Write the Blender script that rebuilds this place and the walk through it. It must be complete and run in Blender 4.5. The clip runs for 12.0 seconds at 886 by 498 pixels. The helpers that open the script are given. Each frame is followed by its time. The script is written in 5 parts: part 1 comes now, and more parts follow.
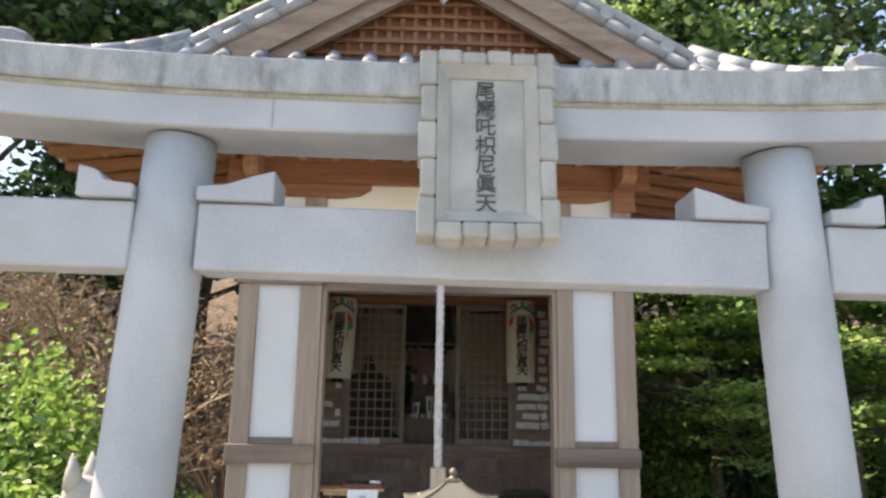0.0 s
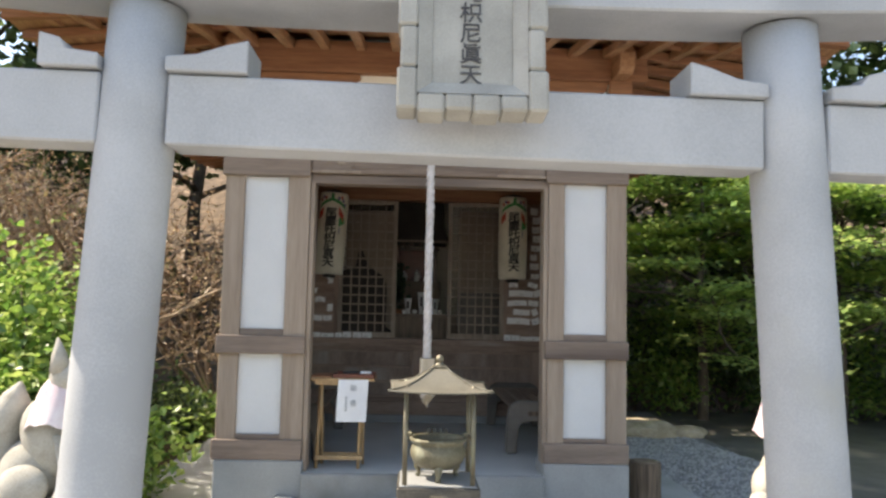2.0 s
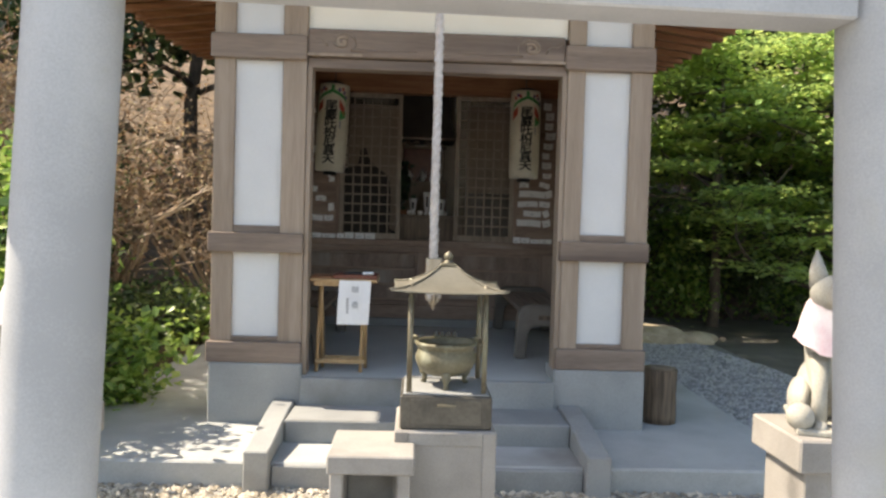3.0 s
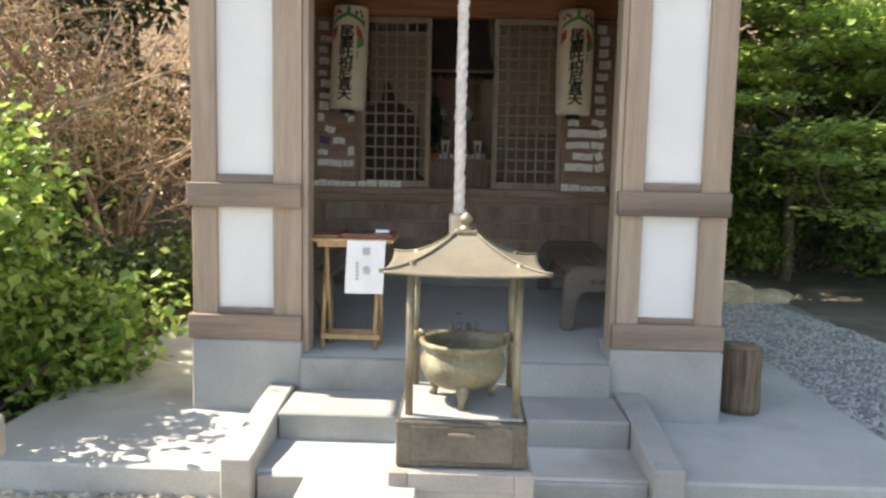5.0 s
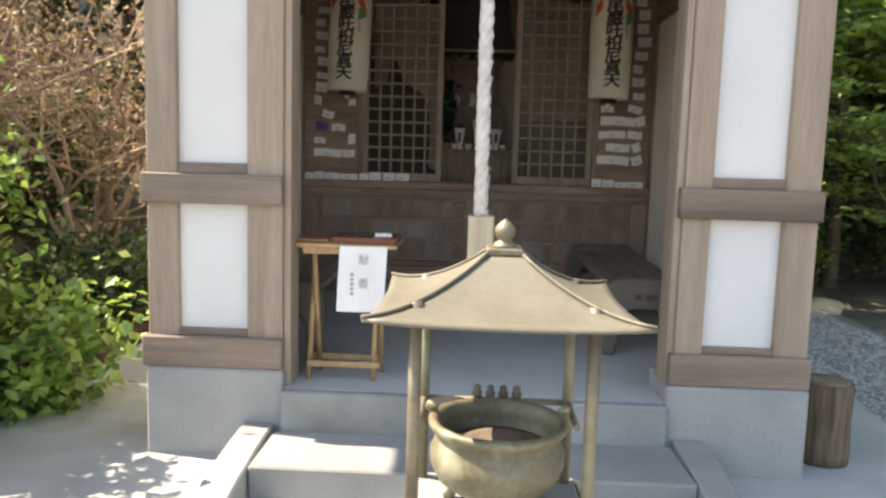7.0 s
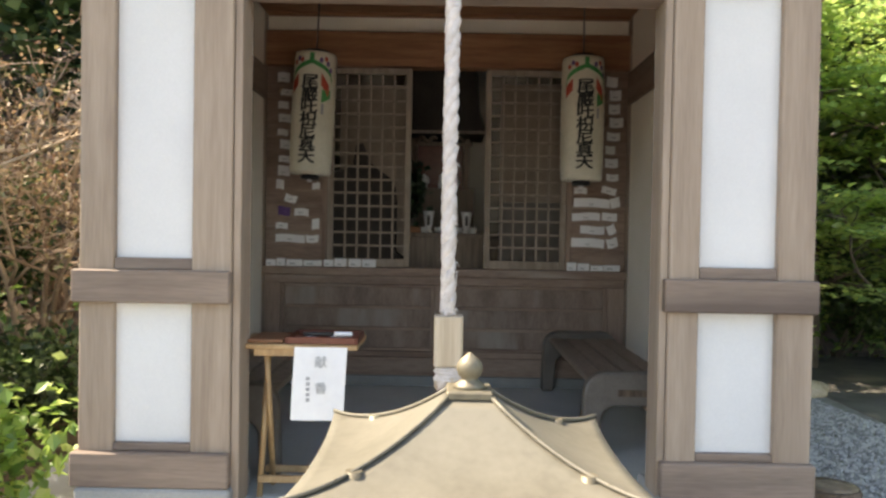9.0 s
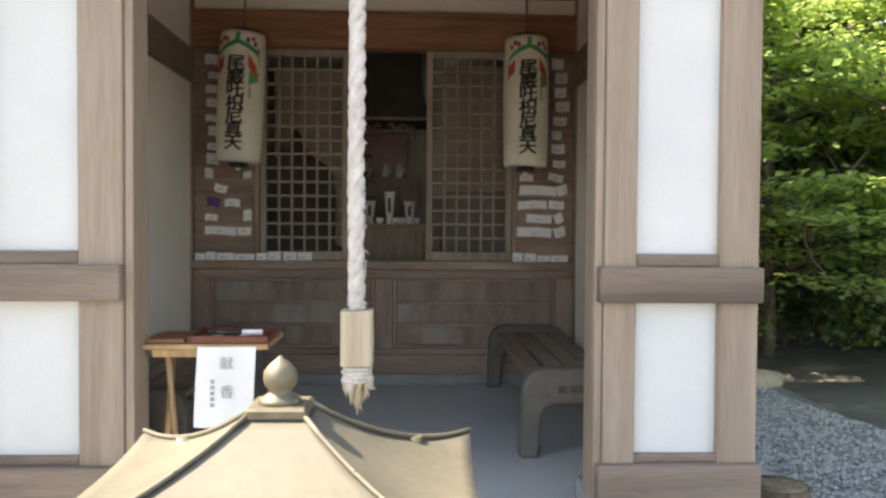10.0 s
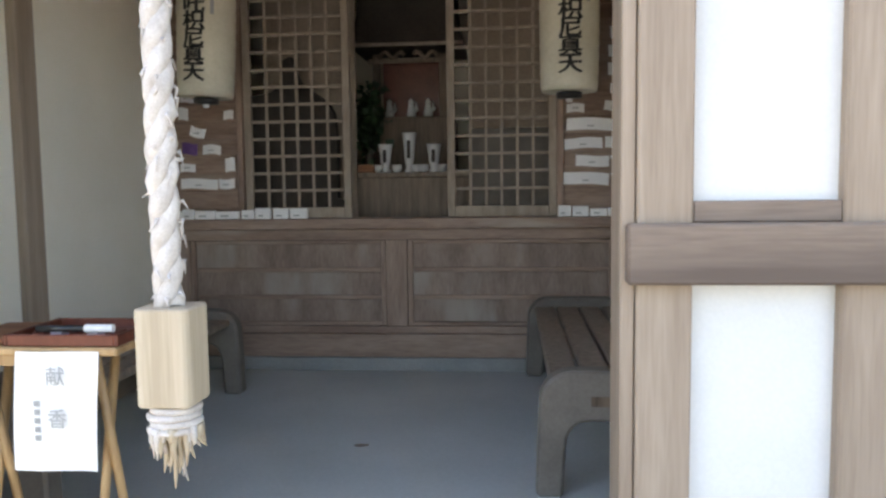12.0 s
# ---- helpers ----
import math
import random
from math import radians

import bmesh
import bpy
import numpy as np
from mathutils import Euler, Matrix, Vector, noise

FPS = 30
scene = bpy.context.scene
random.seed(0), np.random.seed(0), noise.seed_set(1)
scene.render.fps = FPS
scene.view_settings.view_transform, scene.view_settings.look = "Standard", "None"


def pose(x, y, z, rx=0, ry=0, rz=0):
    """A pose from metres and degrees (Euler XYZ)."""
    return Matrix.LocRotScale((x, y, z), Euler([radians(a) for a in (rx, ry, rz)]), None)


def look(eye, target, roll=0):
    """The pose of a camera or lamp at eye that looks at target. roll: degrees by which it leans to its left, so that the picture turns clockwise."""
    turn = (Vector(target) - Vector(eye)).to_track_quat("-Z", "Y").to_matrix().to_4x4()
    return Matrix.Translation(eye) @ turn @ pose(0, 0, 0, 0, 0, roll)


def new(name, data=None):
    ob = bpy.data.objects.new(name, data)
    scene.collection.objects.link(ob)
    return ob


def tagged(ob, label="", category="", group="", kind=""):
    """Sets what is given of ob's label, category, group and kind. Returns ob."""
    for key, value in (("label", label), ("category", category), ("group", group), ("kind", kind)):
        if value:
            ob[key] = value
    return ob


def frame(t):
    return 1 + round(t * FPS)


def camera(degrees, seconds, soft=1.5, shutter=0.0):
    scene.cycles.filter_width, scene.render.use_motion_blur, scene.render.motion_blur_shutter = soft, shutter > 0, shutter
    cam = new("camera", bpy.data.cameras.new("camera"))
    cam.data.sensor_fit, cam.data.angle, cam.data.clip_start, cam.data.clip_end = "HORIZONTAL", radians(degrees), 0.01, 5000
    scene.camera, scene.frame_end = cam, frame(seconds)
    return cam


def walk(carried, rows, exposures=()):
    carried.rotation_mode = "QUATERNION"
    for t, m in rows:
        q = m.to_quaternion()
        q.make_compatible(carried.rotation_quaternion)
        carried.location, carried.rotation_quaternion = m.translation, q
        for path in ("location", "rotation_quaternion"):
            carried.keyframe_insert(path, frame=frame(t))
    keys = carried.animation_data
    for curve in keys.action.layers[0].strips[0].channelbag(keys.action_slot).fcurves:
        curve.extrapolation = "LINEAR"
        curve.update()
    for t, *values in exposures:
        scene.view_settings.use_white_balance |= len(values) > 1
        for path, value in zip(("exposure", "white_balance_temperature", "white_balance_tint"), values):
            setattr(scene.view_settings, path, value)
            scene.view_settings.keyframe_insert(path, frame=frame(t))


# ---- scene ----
cam = camera(60.0, 12.0, soft=2.6)
PATH = [
    (0, (-0.145, 0.158, 1.668), (-0.085, 2.114, 2.082), 0.9),
    (0.5, (-0.126, 0.159, 1.668), (-0.059, 2.116, 2.076), 0.9),
    (1, (-0.124, 0.16, 1.667), (-0.05, 2.125, 2.035), 0.9),
    (1.5, (-0.11, 0.167, 1.655), (-0.033, 2.145, 1.939), 0.9),
    (2, (-0.101, 0.243, 1.607), (-0.025, 2.235, 1.773), 1.2),
    (2.5, (-0.12, 0.451, 1.574), (-0.045, 2.449, 1.609), 1.4),
    (3, (-0.105, 0.638, 1.544), (-0.035, 2.635, 1.468), 1.7),
    (5, (0.021, 1.614, 1.558), (-0.027, 3.6, 1.333), 1.2),
    (5.5, (0.031, 1.881, 1.547), (-0.038, 3.865, 1.312), 1.2),
    (6, (0.024, 2.105, 1.529), (-0.056, 4.088, 1.285), 1.4),
    (6.5, (-0.036, 2.296, 1.516), (-0.113, 4.28, 1.272), 1.6),
    (8.5, (0.006, 2.734, 1.582), (-0.032, 4.731, 1.466), 1.1),
    (9, (-0.003, 2.755, 1.588), (-0.013, 4.754, 1.547), 1.0),
    (9.5, (0.039, 2.838, 1.582), (0.047, 4.838, 1.561), 0.6),
    (10, (0.185, 3.016, 1.559), (0.26, 5.013, 1.505), 0.4),
    (10.5, (0.35, 3.286, 1.504), (0.529, 5.276, 1.414), 0.2),
    (11, (0.475, 3.588, 1.515), (0.681, 5.575, 1.408), 0.1),
    (11.5, (0.605, 3.874, 1.511), (0.614, 5.87, 1.38), -0.0),
    (12, (0.612, 4.121, 1.511), (0.437, 6.106, 1.344), -0.7),
]
EXPOSURES = [(0, 1.40, 7300, 12), (3, 1.36, 7700, 12), (5, 1.88, 8000, 12), (6.5, 1.92, 8000, 12), (9.5, 1.96, 8000, 12), (11, 2.62, 7900, 12), (11.5, 2.64, 7700, 12), (12, 2.52, 7500, 12)]
walk(cam, [(t, look(eye, target, roll)) for t, eye, target, roll in PATH], EXPOSURES)

# ---- light ----
SUN_DIR = Vector((-1.0, 0.2, 1.24)).normalized()
world = bpy.data.worlds.new("sky_world")
world.use_nodes = True
scene.world = world
wn = world.node_tree.nodes
sky = wn.new("ShaderNodeTexSky")
sky.sky_type, sky.sun_disc = "NISHITA", False
sky.sun_elevation = math.asin(SUN_DIR.z)
sky.sun_rotation = math.atan2(SUN_DIR.x, SUN_DIR.y)
world.node_tree.links.new(sky.outputs[0], wn["Background"].inputs[0])
wn["Background"].inputs[1].default_value = 0.15
sun = new("sun", bpy.data.lights.new("sun", "SUN"))
sun.data.energy, sun.data.angle, sun.data.color = 3.9, radians(0.55), (1.0, 0.94, 0.85)
sun.matrix_world = look(SUN_DIR * 30, (0, 0, 0))


# ---- materials ----
def mat(name, dark, light, rough=0.75, scale=6.0, stretch=(1, 1, 1), fine=70.0, bump=0.2, metal=0.0, island=0.0,
        stain=None, stain_scale=1.6, stain_at=0.58, wave=None, depth=0.01):
    """A surface with broad and fine variation, relief, and stains with a shape of their own."""
    m = bpy.data.materials.new(name)
    m.use_nodes = True
    nt = m.node_tree
    n, link = nt.nodes, nt.links.new
    b = n["Principled BSDF"]
    co, mp = n.new("ShaderNodeTexCoord"), n.new("ShaderNodeMapping")
    mp.inputs["Scale"].default_value = stretch
    geo, info = n.new("ShaderNodeNewGeometry"), n.new("ShaderNodeObjectInfo")
    shift = n.new("ShaderNodeVectorMath")
    shift.operation = "MULTIPLY_ADD"
    link(info.outputs["Random"], shift.inputs[0])
    shift.inputs[1].default_value = (17, 31, 23)
    link(co.outputs["Object"], shift.inputs[2])
    link(shift.outputs[0], mp.inputs[0])
    big, small = n.new("ShaderNodeTexNoise"), n.new("ShaderNodeTexNoise")
    big.inputs["Scale"].default_value, big.inputs["Detail"].default_value = scale, 5
    small.inputs["Scale"].default_value, small.inputs["Detail"].default_value = fine, 3
    link(mp.outputs[0], big.inputs[0])
    link(mp.outputs[0], small.inputs[0])
    ramp = n.new("ShaderNodeValToRGB")
    ramp.color_ramp.elements[0].position, ramp.color_ramp.elements[1].position = 0.3, 0.7
    ramp.color_ramp.elements[0].color, ramp.color_ramp.elements[1].color = (*dark, 1), (*light, 1)
    mix = n.new("ShaderNodeMath")
    mix.operation = "MULTIPLY_ADD"
    link(small.outputs[0], mix.inputs[0])
    mix.inputs[1].default_value = 0.5
    link(big.outputs[0], mix.inputs[2])
    off = n.new("ShaderNodeMath")
    off.operation = "SUBTRACT"
    link(mix.outputs[0], off.inputs[0])
    off.inputs[1].default_value = 0.25
    level = off.outputs[0]
    if island:
        add = n.new("ShaderNodeMath")
        add.operation = "MULTIPLY_ADD"
        link(geo.outputs["Random Per Island"], add.inputs[0])
        add.inputs[1].default_value = island
        sub = n.new("ShaderNodeMath")
        sub.operation = "SUBTRACT"
        link(level, sub.inputs[0])
        sub.inputs[1].default_value = island / 2
        link(sub.outputs[0], add.inputs[2])
        level = add.outputs[0]
    link(level, ramp.inputs[0])
    colour = ramp.outputs[0]
    if stain:
        sn = n.new("ShaderNodeTexNoise")
        sn.inputs["Scale"].default_value, sn.inputs["Detail"].default_value = stain_scale, 7
        link(mp.outputs[0], sn.inputs[0])
        sr = n.new("ShaderNodeValToRGB")
        sr.color_ramp.elements[0].position, sr.color_ramp.elements[1].position = stain_at, stain_at + 0.14
        link(sn.outputs[0], sr.inputs[0])
        sm = n.new("ShaderNodeMix")
        sm.data_type = "RGBA"
        link(sr.outputs[0], sm.inputs[0])
        link(colour, sm.inputs[6])
        sm.inputs[7].default_value = (*stain, 1)
        colour = sm.outputs[2]
    link(colour, b.inputs["Base Color"])
    b.inputs["Roughness"].default_value, b.inputs["Metallic"].default_value = rough, metal
    if bump:
        bp = n.new("ShaderNodeBump")
        bp.inputs["Strength"].default_value, bp.inputs["Distance"].default_value = bump, depth
        link(off.outputs[0], bp.inputs["Height"])
        link(bp.outputs[0], b.inputs["Normal"])
    return m


def leaf_mat(name, colours, glow=0.45):
    """Leaves: colour by leaf, part of the light passes through."""
    m = bpy.data.materials.new(name)
    m.use_nodes = True
    nt = m.node_tree
    n, link = nt.nodes, nt.links.new
    n.remove(n["Principled BSDF"])
    geo, ramp = n.new("ShaderNodeNewGeometry"), n.new("ShaderNodeValToRGB")
    while len(ramp.color_ramp.elements) < len(colours):
        ramp.color_ramp.elements.new(0.5)
    for i, c in enumerate(colours):
        ramp.color_ramp.elements[i].position, ramp.color_ramp.elements[i].color = i / (len(colours) - 1), (*c, 1)
    link(geo.outputs["Random Per Island"], ramp.inputs[0])
    d, t, g, mx, mg = (n.new("ShaderNode" + k) for k in ("BsdfDiffuse", "BsdfTranslucent", "BsdfGlossy", "MixShader", "MixShader"))
    g.inputs["Roughness"].default_value = 0.45
    for s in (d, t):
        link(ramp.outputs[0], s.inputs[0])
    mx.inputs[0].default_value, mg.inputs[0].default_value = glow, 0.06
    link(d.outputs[0], mx.inputs[1])
    link(t.outputs[0], mx.inputs[2])
    link(mx.outputs[0], mg.inputs[1])
    link(g.outputs[0], mg.inputs[2])
    link(mg.outputs[0], n["Material Output"].inputs[0])
    return m


GRANITE = mat("pale_granite", (0.33, 0.345, 0.36), (0.445, 0.46, 0.475), 0.7, 3, fine=160, bump=0.12, depth=0.004, stain=(0.36, 0.36, 0.33), stain_scale=2.2, stain_at=0.6)
GRANITE_OLD = mat("lichened_granite", (0.26, 0.275, 0.27), (0.41, 0.42, 0.41), 0.8, 5, (3, 1, 1.1), 60, 0.25, depth=0.005, stain=(0.11, 0.11, 0.095), stain_scale=3.0, stain_at=0.57)
GRANITE_DARK = mat("weathered_joint_granite", (0.24, 0.235, 0.19), (0.42, 0.41, 0.345), 0.85, 9, fine=120, bump=0.3)
PLAQUE_STONE = mat("plaque_granite", (0.27, 0.265, 0.235), (0.41, 0.40, 0.36), 0.8, 6, fine=260, bump=0.25, depth=0.003)
CARVED = mat("incised_grey", (0.055, 0.055, 0.06), (0.10, 0.10, 0.10), 0.9, 12, bump=0.0)
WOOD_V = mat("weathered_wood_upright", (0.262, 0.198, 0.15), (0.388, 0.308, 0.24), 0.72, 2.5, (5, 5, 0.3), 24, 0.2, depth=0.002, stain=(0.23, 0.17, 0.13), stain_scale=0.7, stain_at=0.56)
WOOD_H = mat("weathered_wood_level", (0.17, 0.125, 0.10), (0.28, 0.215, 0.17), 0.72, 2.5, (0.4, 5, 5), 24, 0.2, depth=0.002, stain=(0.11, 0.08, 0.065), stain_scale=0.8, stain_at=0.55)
WOOD_Y = mat("wood_along_depth", (0.18, 0.135, 0.105), (0.30, 0.235, 0.18), 0.72, 2.5, (5, 0.35, 5), 24, 0.2, depth=0.002)
WOOD_RED = mat("reddish_cedar", (0.20, 0.085, 0.04), (0.36, 0.17, 0.085), 0.65, 4, (0.4, 6, 6), 22, 0.2, depth=0.003)
WOOD_RED_Y = mat("reddish_cedar_rafter", (0.26, 0.125, 0.06), (0.46, 0.25, 0.13), 0.65, 4, (6, 0.4, 6), 22, 0.2, depth=0.003)
WOOD_IN = mat("brown_wainscot", (0.215, 0.143, 0.11), (0.38, 0.275, 0.217), 0.6, 2.5, (0.5, 4, 3), 26, 0.2, depth=0.002, stain=(0.40, 0.34, 0.29), stain_scale=1.6, stain_at=0.6)
WOOD_IN_V = mat("brown_wainscot_upright", (0.215, 0.143, 0.11), (0.38, 0.275, 0.217), 0.6, 2.5, (4, 4, 0.5), 26, 0.2, depth=0.002)
TAN_STONE = mat("tan_granite", (0.255, 0.24, 0.22), (0.36, 0.34, 0.315), 0.8, 4, fine=150, bump=0.15, depth=0.003, stain=(0.21, 0.195, 0.175), stain_scale=2.5, stain_at=0.56)
WOOD_BOARD = mat("smudged_wainscot_board", (0.20, 0.14, 0.112), (0.33, 0.25, 0.205), 0.65, 3.0, (3, 4, 0.9), 26, 0.2, depth=0.002, stain=(0.37, 0.325, 0.285), stain_scale=1.0, stain_at=0.53)
WOOD_LATTICE = mat("pale_lattice_wood", (0.27, 0.22, 0.175), (0.40, 0.335, 0.27), 0.7, 6, (4, 4, 0.8), 30, 0.1, depth=0.001)
WOOD_DARK = mat("dark_lattice_wood", (0.17, 0.13, 0.10), (0.28, 0.22, 0.17), 0.7, 6, (6, 6, 0.5), 30, 0.15, depth=0.002)
WOOD_PALE = mat("new_pale_wood", (0.41, 0.335, 0.24), (0.54, 0.46, 0.35), 0.6, 4, (7, 7, 0.4), 24, 0.15, depth=0.002)
WOOD_ORANGE = mat("varnished_orange_wood", (0.36, 0.22, 0.105), (0.52, 0.345, 0.175), 0.4, 4, (7, 7, 0.4), 24, 0.1, depth=0.002)
PLASTER = mat("white_plaster", (0.63, 0.64, 0.645), (0.70, 0.705, 0.705), 0.9, 2.5, fine=120, bump=0.06, depth=0.002)
PLASTER_IN = mat("ivory_plaster", (0.82, 0.78, 0.68), (0.88, 0.84, 0.75), 0.9, 2.5, fine=120, bump=0.06, depth=0.002)
CONCRETE = mat("smooth_concrete", (0.235, 0.245, 0.245), (0.345, 0.355, 0.35), 0.85, 2.2, fine=110, bump=0.2, depth=0.003, stain=(0.20, 0.20, 0.185), stain_scale=1.3, stain_at=0.54)
PAD = mat("worn_pad_concrete", (0.35, 0.365, 0.36), (0.49, 0.505, 0.495), 0.85, 2.0, fine=110, bump=0.2, depth=0.003, stain=(0.28, 0.28, 0.262), stain_scale=1.2, stain_at=0.56)
CONCRETE_IN = mat("grey_floor", (0.45, 0.48, 0.465), (0.555, 0.58, 0.565), 0.6, 1.6, fine=90, bump=0.1, depth=0.002)
YARD = mat("pale_gritty_yard", (0.27, 0.26, 0.24), (0.46, 0.445, 0.415), 0.95, 9, fine=90, bump=0.5, depth=0.01)
POT = mat("pale_verdigris_bronze", (0.115, 0.103, 0.066), (0.23, 0.215, 0.148), 0.5, 7, fine=80, bump=0.12, metal=0.15, depth=0.002, stain=(0.36, 0.37, 0.28), stain_scale=6)
GROUND = mat("earth_and_grit", (0.10, 0.085, 0.065), (0.20, 0.175, 0.14), 0.95, 3, fine=40, bump=0.5, depth=0.02)
GRAVEL = mat("grey_gravel", (0.25, 0.25, 0.25), (0.47, 0.465, 0.45), 0.9, 8, fine=60, bump=0.3, island=0.8)
SOIL = mat("shade_darkened_earth", (0.085, 0.08, 0.07), (0.16, 0.15, 0.13), 0.9, 2.5, fine=50, bump=0.4, depth=0.01, stain=(0.30, 0.26, 0.20), stain_scale=1.1, stain_at=0.6)
GRAVEL_WARM = mat("beige_gravel", (0.33, 0.285, 0.22), (0.62, 0.56, 0.46), 0.9, 8, fine=60, bump=0.3, island=0.8)
GRIT = mat("dark_grit", (0.17, 0.17, 0.165), (0.29, 0.285, 0.275), 0.95, 14, fine=90, bump=0.6, depth=0.01)
SHADED_SCREEN = mat("shaded_pale_screen", (0.22, 0.175, 0.135), (0.33, 0.27, 0.215), 0.8, 3, bump=0.05)
BARGE = mat("weathered_bargeboard", (0.20, 0.14, 0.10), (0.34, 0.255, 0.19), 0.7, 3, (0.5, 4, 4), 24, 0.2, depth=0.002)
BRONZE = mat("weathered_bronze", (0.12, 0.105, 0.075), (0.235, 0.21, 0.15), 0.5, 7, fine=80, bump=0.15, metal=0.35, depth=0.002, stain=(0.22, 0.23, 0.17), stain_scale=5)
COPPER_ROOF = mat("brown_sheet_roof", (0.122, 0.114, 0.088), (0.172, 0.162, 0.128), 0.55, 5, fine=60, bump=0.1, metal=0.1, depth=0.002)
DARK_METAL = mat("dark_grey_metal", (0.075, 0.07, 0.06), (0.14, 0.13, 0.11), 0.45, 6, fine=60, bump=0.08, metal=0.4)
ASH = mat("incense_ash", (0.09, 0.068, 0.05), (0.17, 0.13, 0.095), 0.95, 20, fine=120, bump=0.5)
ROPE = mat("white_hemp_rope", (0.52, 0.475, 0.445), (0.70, 0.66, 0.635), 0.9, 30, fine=240, bump=0.5, depth=0.004)
PAPER = mat("white_paper", (0.78, 0.78, 0.79), (0.86, 0.86, 0.86), 0.8, 3, fine=30, bump=0.05)
LANTERN = mat("ivory_lantern_paper", (0.62, 0.58, 0.46), (0.74, 0.70, 0.58), 0.7, 5, fine=60, bump=0.1)
INK = mat("black_ink", (0.012, 0.012, 0.012), (0.025, 0.024, 0.022), 0.6, 10, bump=0)
GREY_INK = mat("faded_ink", (0.30, 0.31, 0.32), (0.38, 0.39, 0.40), 0.7, 10, bump=0)
GREEN_INK = mat("green_print", (0.03, 0.22, 0.05), (0.06, 0.34, 0.10), 0.6, 10, bump=0)
RED_INK = mat("red_print", (0.40, 0.04, 0.02), (0.52, 0.09, 0.05), 0.6, 10, bump=0)
PURPLE = mat("purple_print", (0.09, 0.04, 0.16), (0.16, 0.08, 0.25), 0.6, 10, bump=0)
LACQUER = mat("dark_red_lacquer", (0.10, 0.025, 0.015), (0.17, 0.05, 0.03), 0.35, 8, bump=0.05)
BLACK_PLASTIC = mat("black_plastic", (0.015, 0.015, 0.016), (0.03, 0.03, 0.03), 0.4, 10, bump=0)
BENCH_GREY = mat("brown_grey_bench_frame", (0.115, 0.10, 0.085), (0.17, 0.15, 0.13), 0.6, 6, fine=90, bump=0.2, depth=0.002)
TILE = mat("grey_roof_tile", (0.20, 0.205, 0.21), (0.36, 0.365, 0.37), 0.45, 5, fine=60, bump=0.15, island=0.4)
FOX_STONE = mat("pale_fox_stone", (0.31, 0.295, 0.25), (0.46, 0.44, 0.385), 0.85, 7, fine=120, bump=0.3, stain=(0.21, 0.195, 0.15), stain_scale=6, stain_at=0.57)
CLOTH = mat("faded_pink_cloth", (0.58, 0.42, 0.46), (0.74, 0.69, 0.70), 0.9, 8, fine=200, bump=0.2)
BARK = mat("grey_brown_bark", (0.06, 0.045, 0.035), (0.16, 0.125, 0.095), 0.9, 8, (1, 1, 0.4), 40, 0.6, depth=0.01)
TWIG = mat("dry_twig", (0.25, 0.17, 0.11), (0.50, 0.38, 0.27), 0.85, 6, fine=40, bump=0.2, island=0.8)
LOG = mat("old_log", (0.07, 0.05, 0.035), (0.20, 0.145, 0.10), 0.9, 9, (4, 4, 0.3), 30, 0.7, depth=0.008)
LOG_END = mat("cut_log_end", (0.16, 0.12, 0.08), (0.30, 0.23, 0.16), 0.9, 16, bump=0.4)
ROCK = mat("tan_rock", (0.34, 0.27, 0.18), (0.56, 0.47, 0.34), 0.9, 6, fine=50, bump=0.5, depth=0.01)
DARK_IN = mat("interior_shade_and_dark_parts", (0.03, 0.024, 0.02), (0.06, 0.048, 0.04), 0.8, 4, bump=0.1)
SLOPE = mat("leaf_litter_slope", (0.08, 0.06, 0.04), (0.24, 0.17, 0.11), 0.95, 5, fine=45, bump=0.7, depth=0.02)
MAPLE = leaf_mat("maple_leaves", [(0.23, 0.37, 0.13), (0.33, 0.47, 0.15), (0.43, 0.56, 0.17), (0.56, 0.65, 0.20)], 0.66)
FOREST = leaf_mat("evergreen_leaves", [(0.025, 0.055, 0.018), (0.05, 0.095, 0.028), (0.09, 0.15, 0.04), (0.24, 0.32, 0.12)], 0.4)
SHRUB = leaf_mat("shrub_leaves", [(0.09, 0.19, 0.04), (0.18, 0.32, 0.06), (0.30, 0.44, 0.09), (0.44, 0.54, 0.16)], 0.5)
SAKAKI = leaf_mat("sakaki_leaves", [(0.010, 0.030, 0.014), (0.016, 0.045, 0.018), (0.025, 0.065, 0.025), (0.04, 0.09, 0.035)], 0.2)
DRY = leaf_mat("dry_leaves", [(0.20, 0.11, 0.06), (0.36, 0.23, 0.135), (0.50, 0.35, 0.21), (0.32, 0.30, 0.13)], 0.3)


# ---- builders ----
ORIGIN = {}


def thing(name, at, label, category, group="", kind=""):
    ob = new(name)
    ob.empty_display_size = 0.1
    ob.location = at
    ORIGIN[ob] = Vector(at)
    return tagged(ob, label, category, group, kind)


def part(name, bm, material, parent=None, label=""):
    """One bmesh, in world metres, as one mesh object under a thing or a part."""
    at = ORIGIN.get(parent, Vector())
    if parent is not None:
        bmesh.ops.translate(bm, verts=bm.verts, vec=-at)
    me = bpy.data.meshes.new(name)
    bm.normal_update()
    bm.to_mesh(me)
    bm.free()
    me.materials.append(material)
    ob = new(name, me)
    if parent is not None:
        ob.parent = parent
        ORIGIN[ob] = at
    return tagged(ob, label)


def settle(shift, *things):
    """Moves finished things, with their parts, to where they stand."""
    for ob in things:
        ob.location += Vector(shift)


def solid(name, bm, material, label, category, kind="", group=""):
    """A thing or a piece of the setting that is one mesh."""
    return tagged(part(name, bm, material), label, category, group, kind)


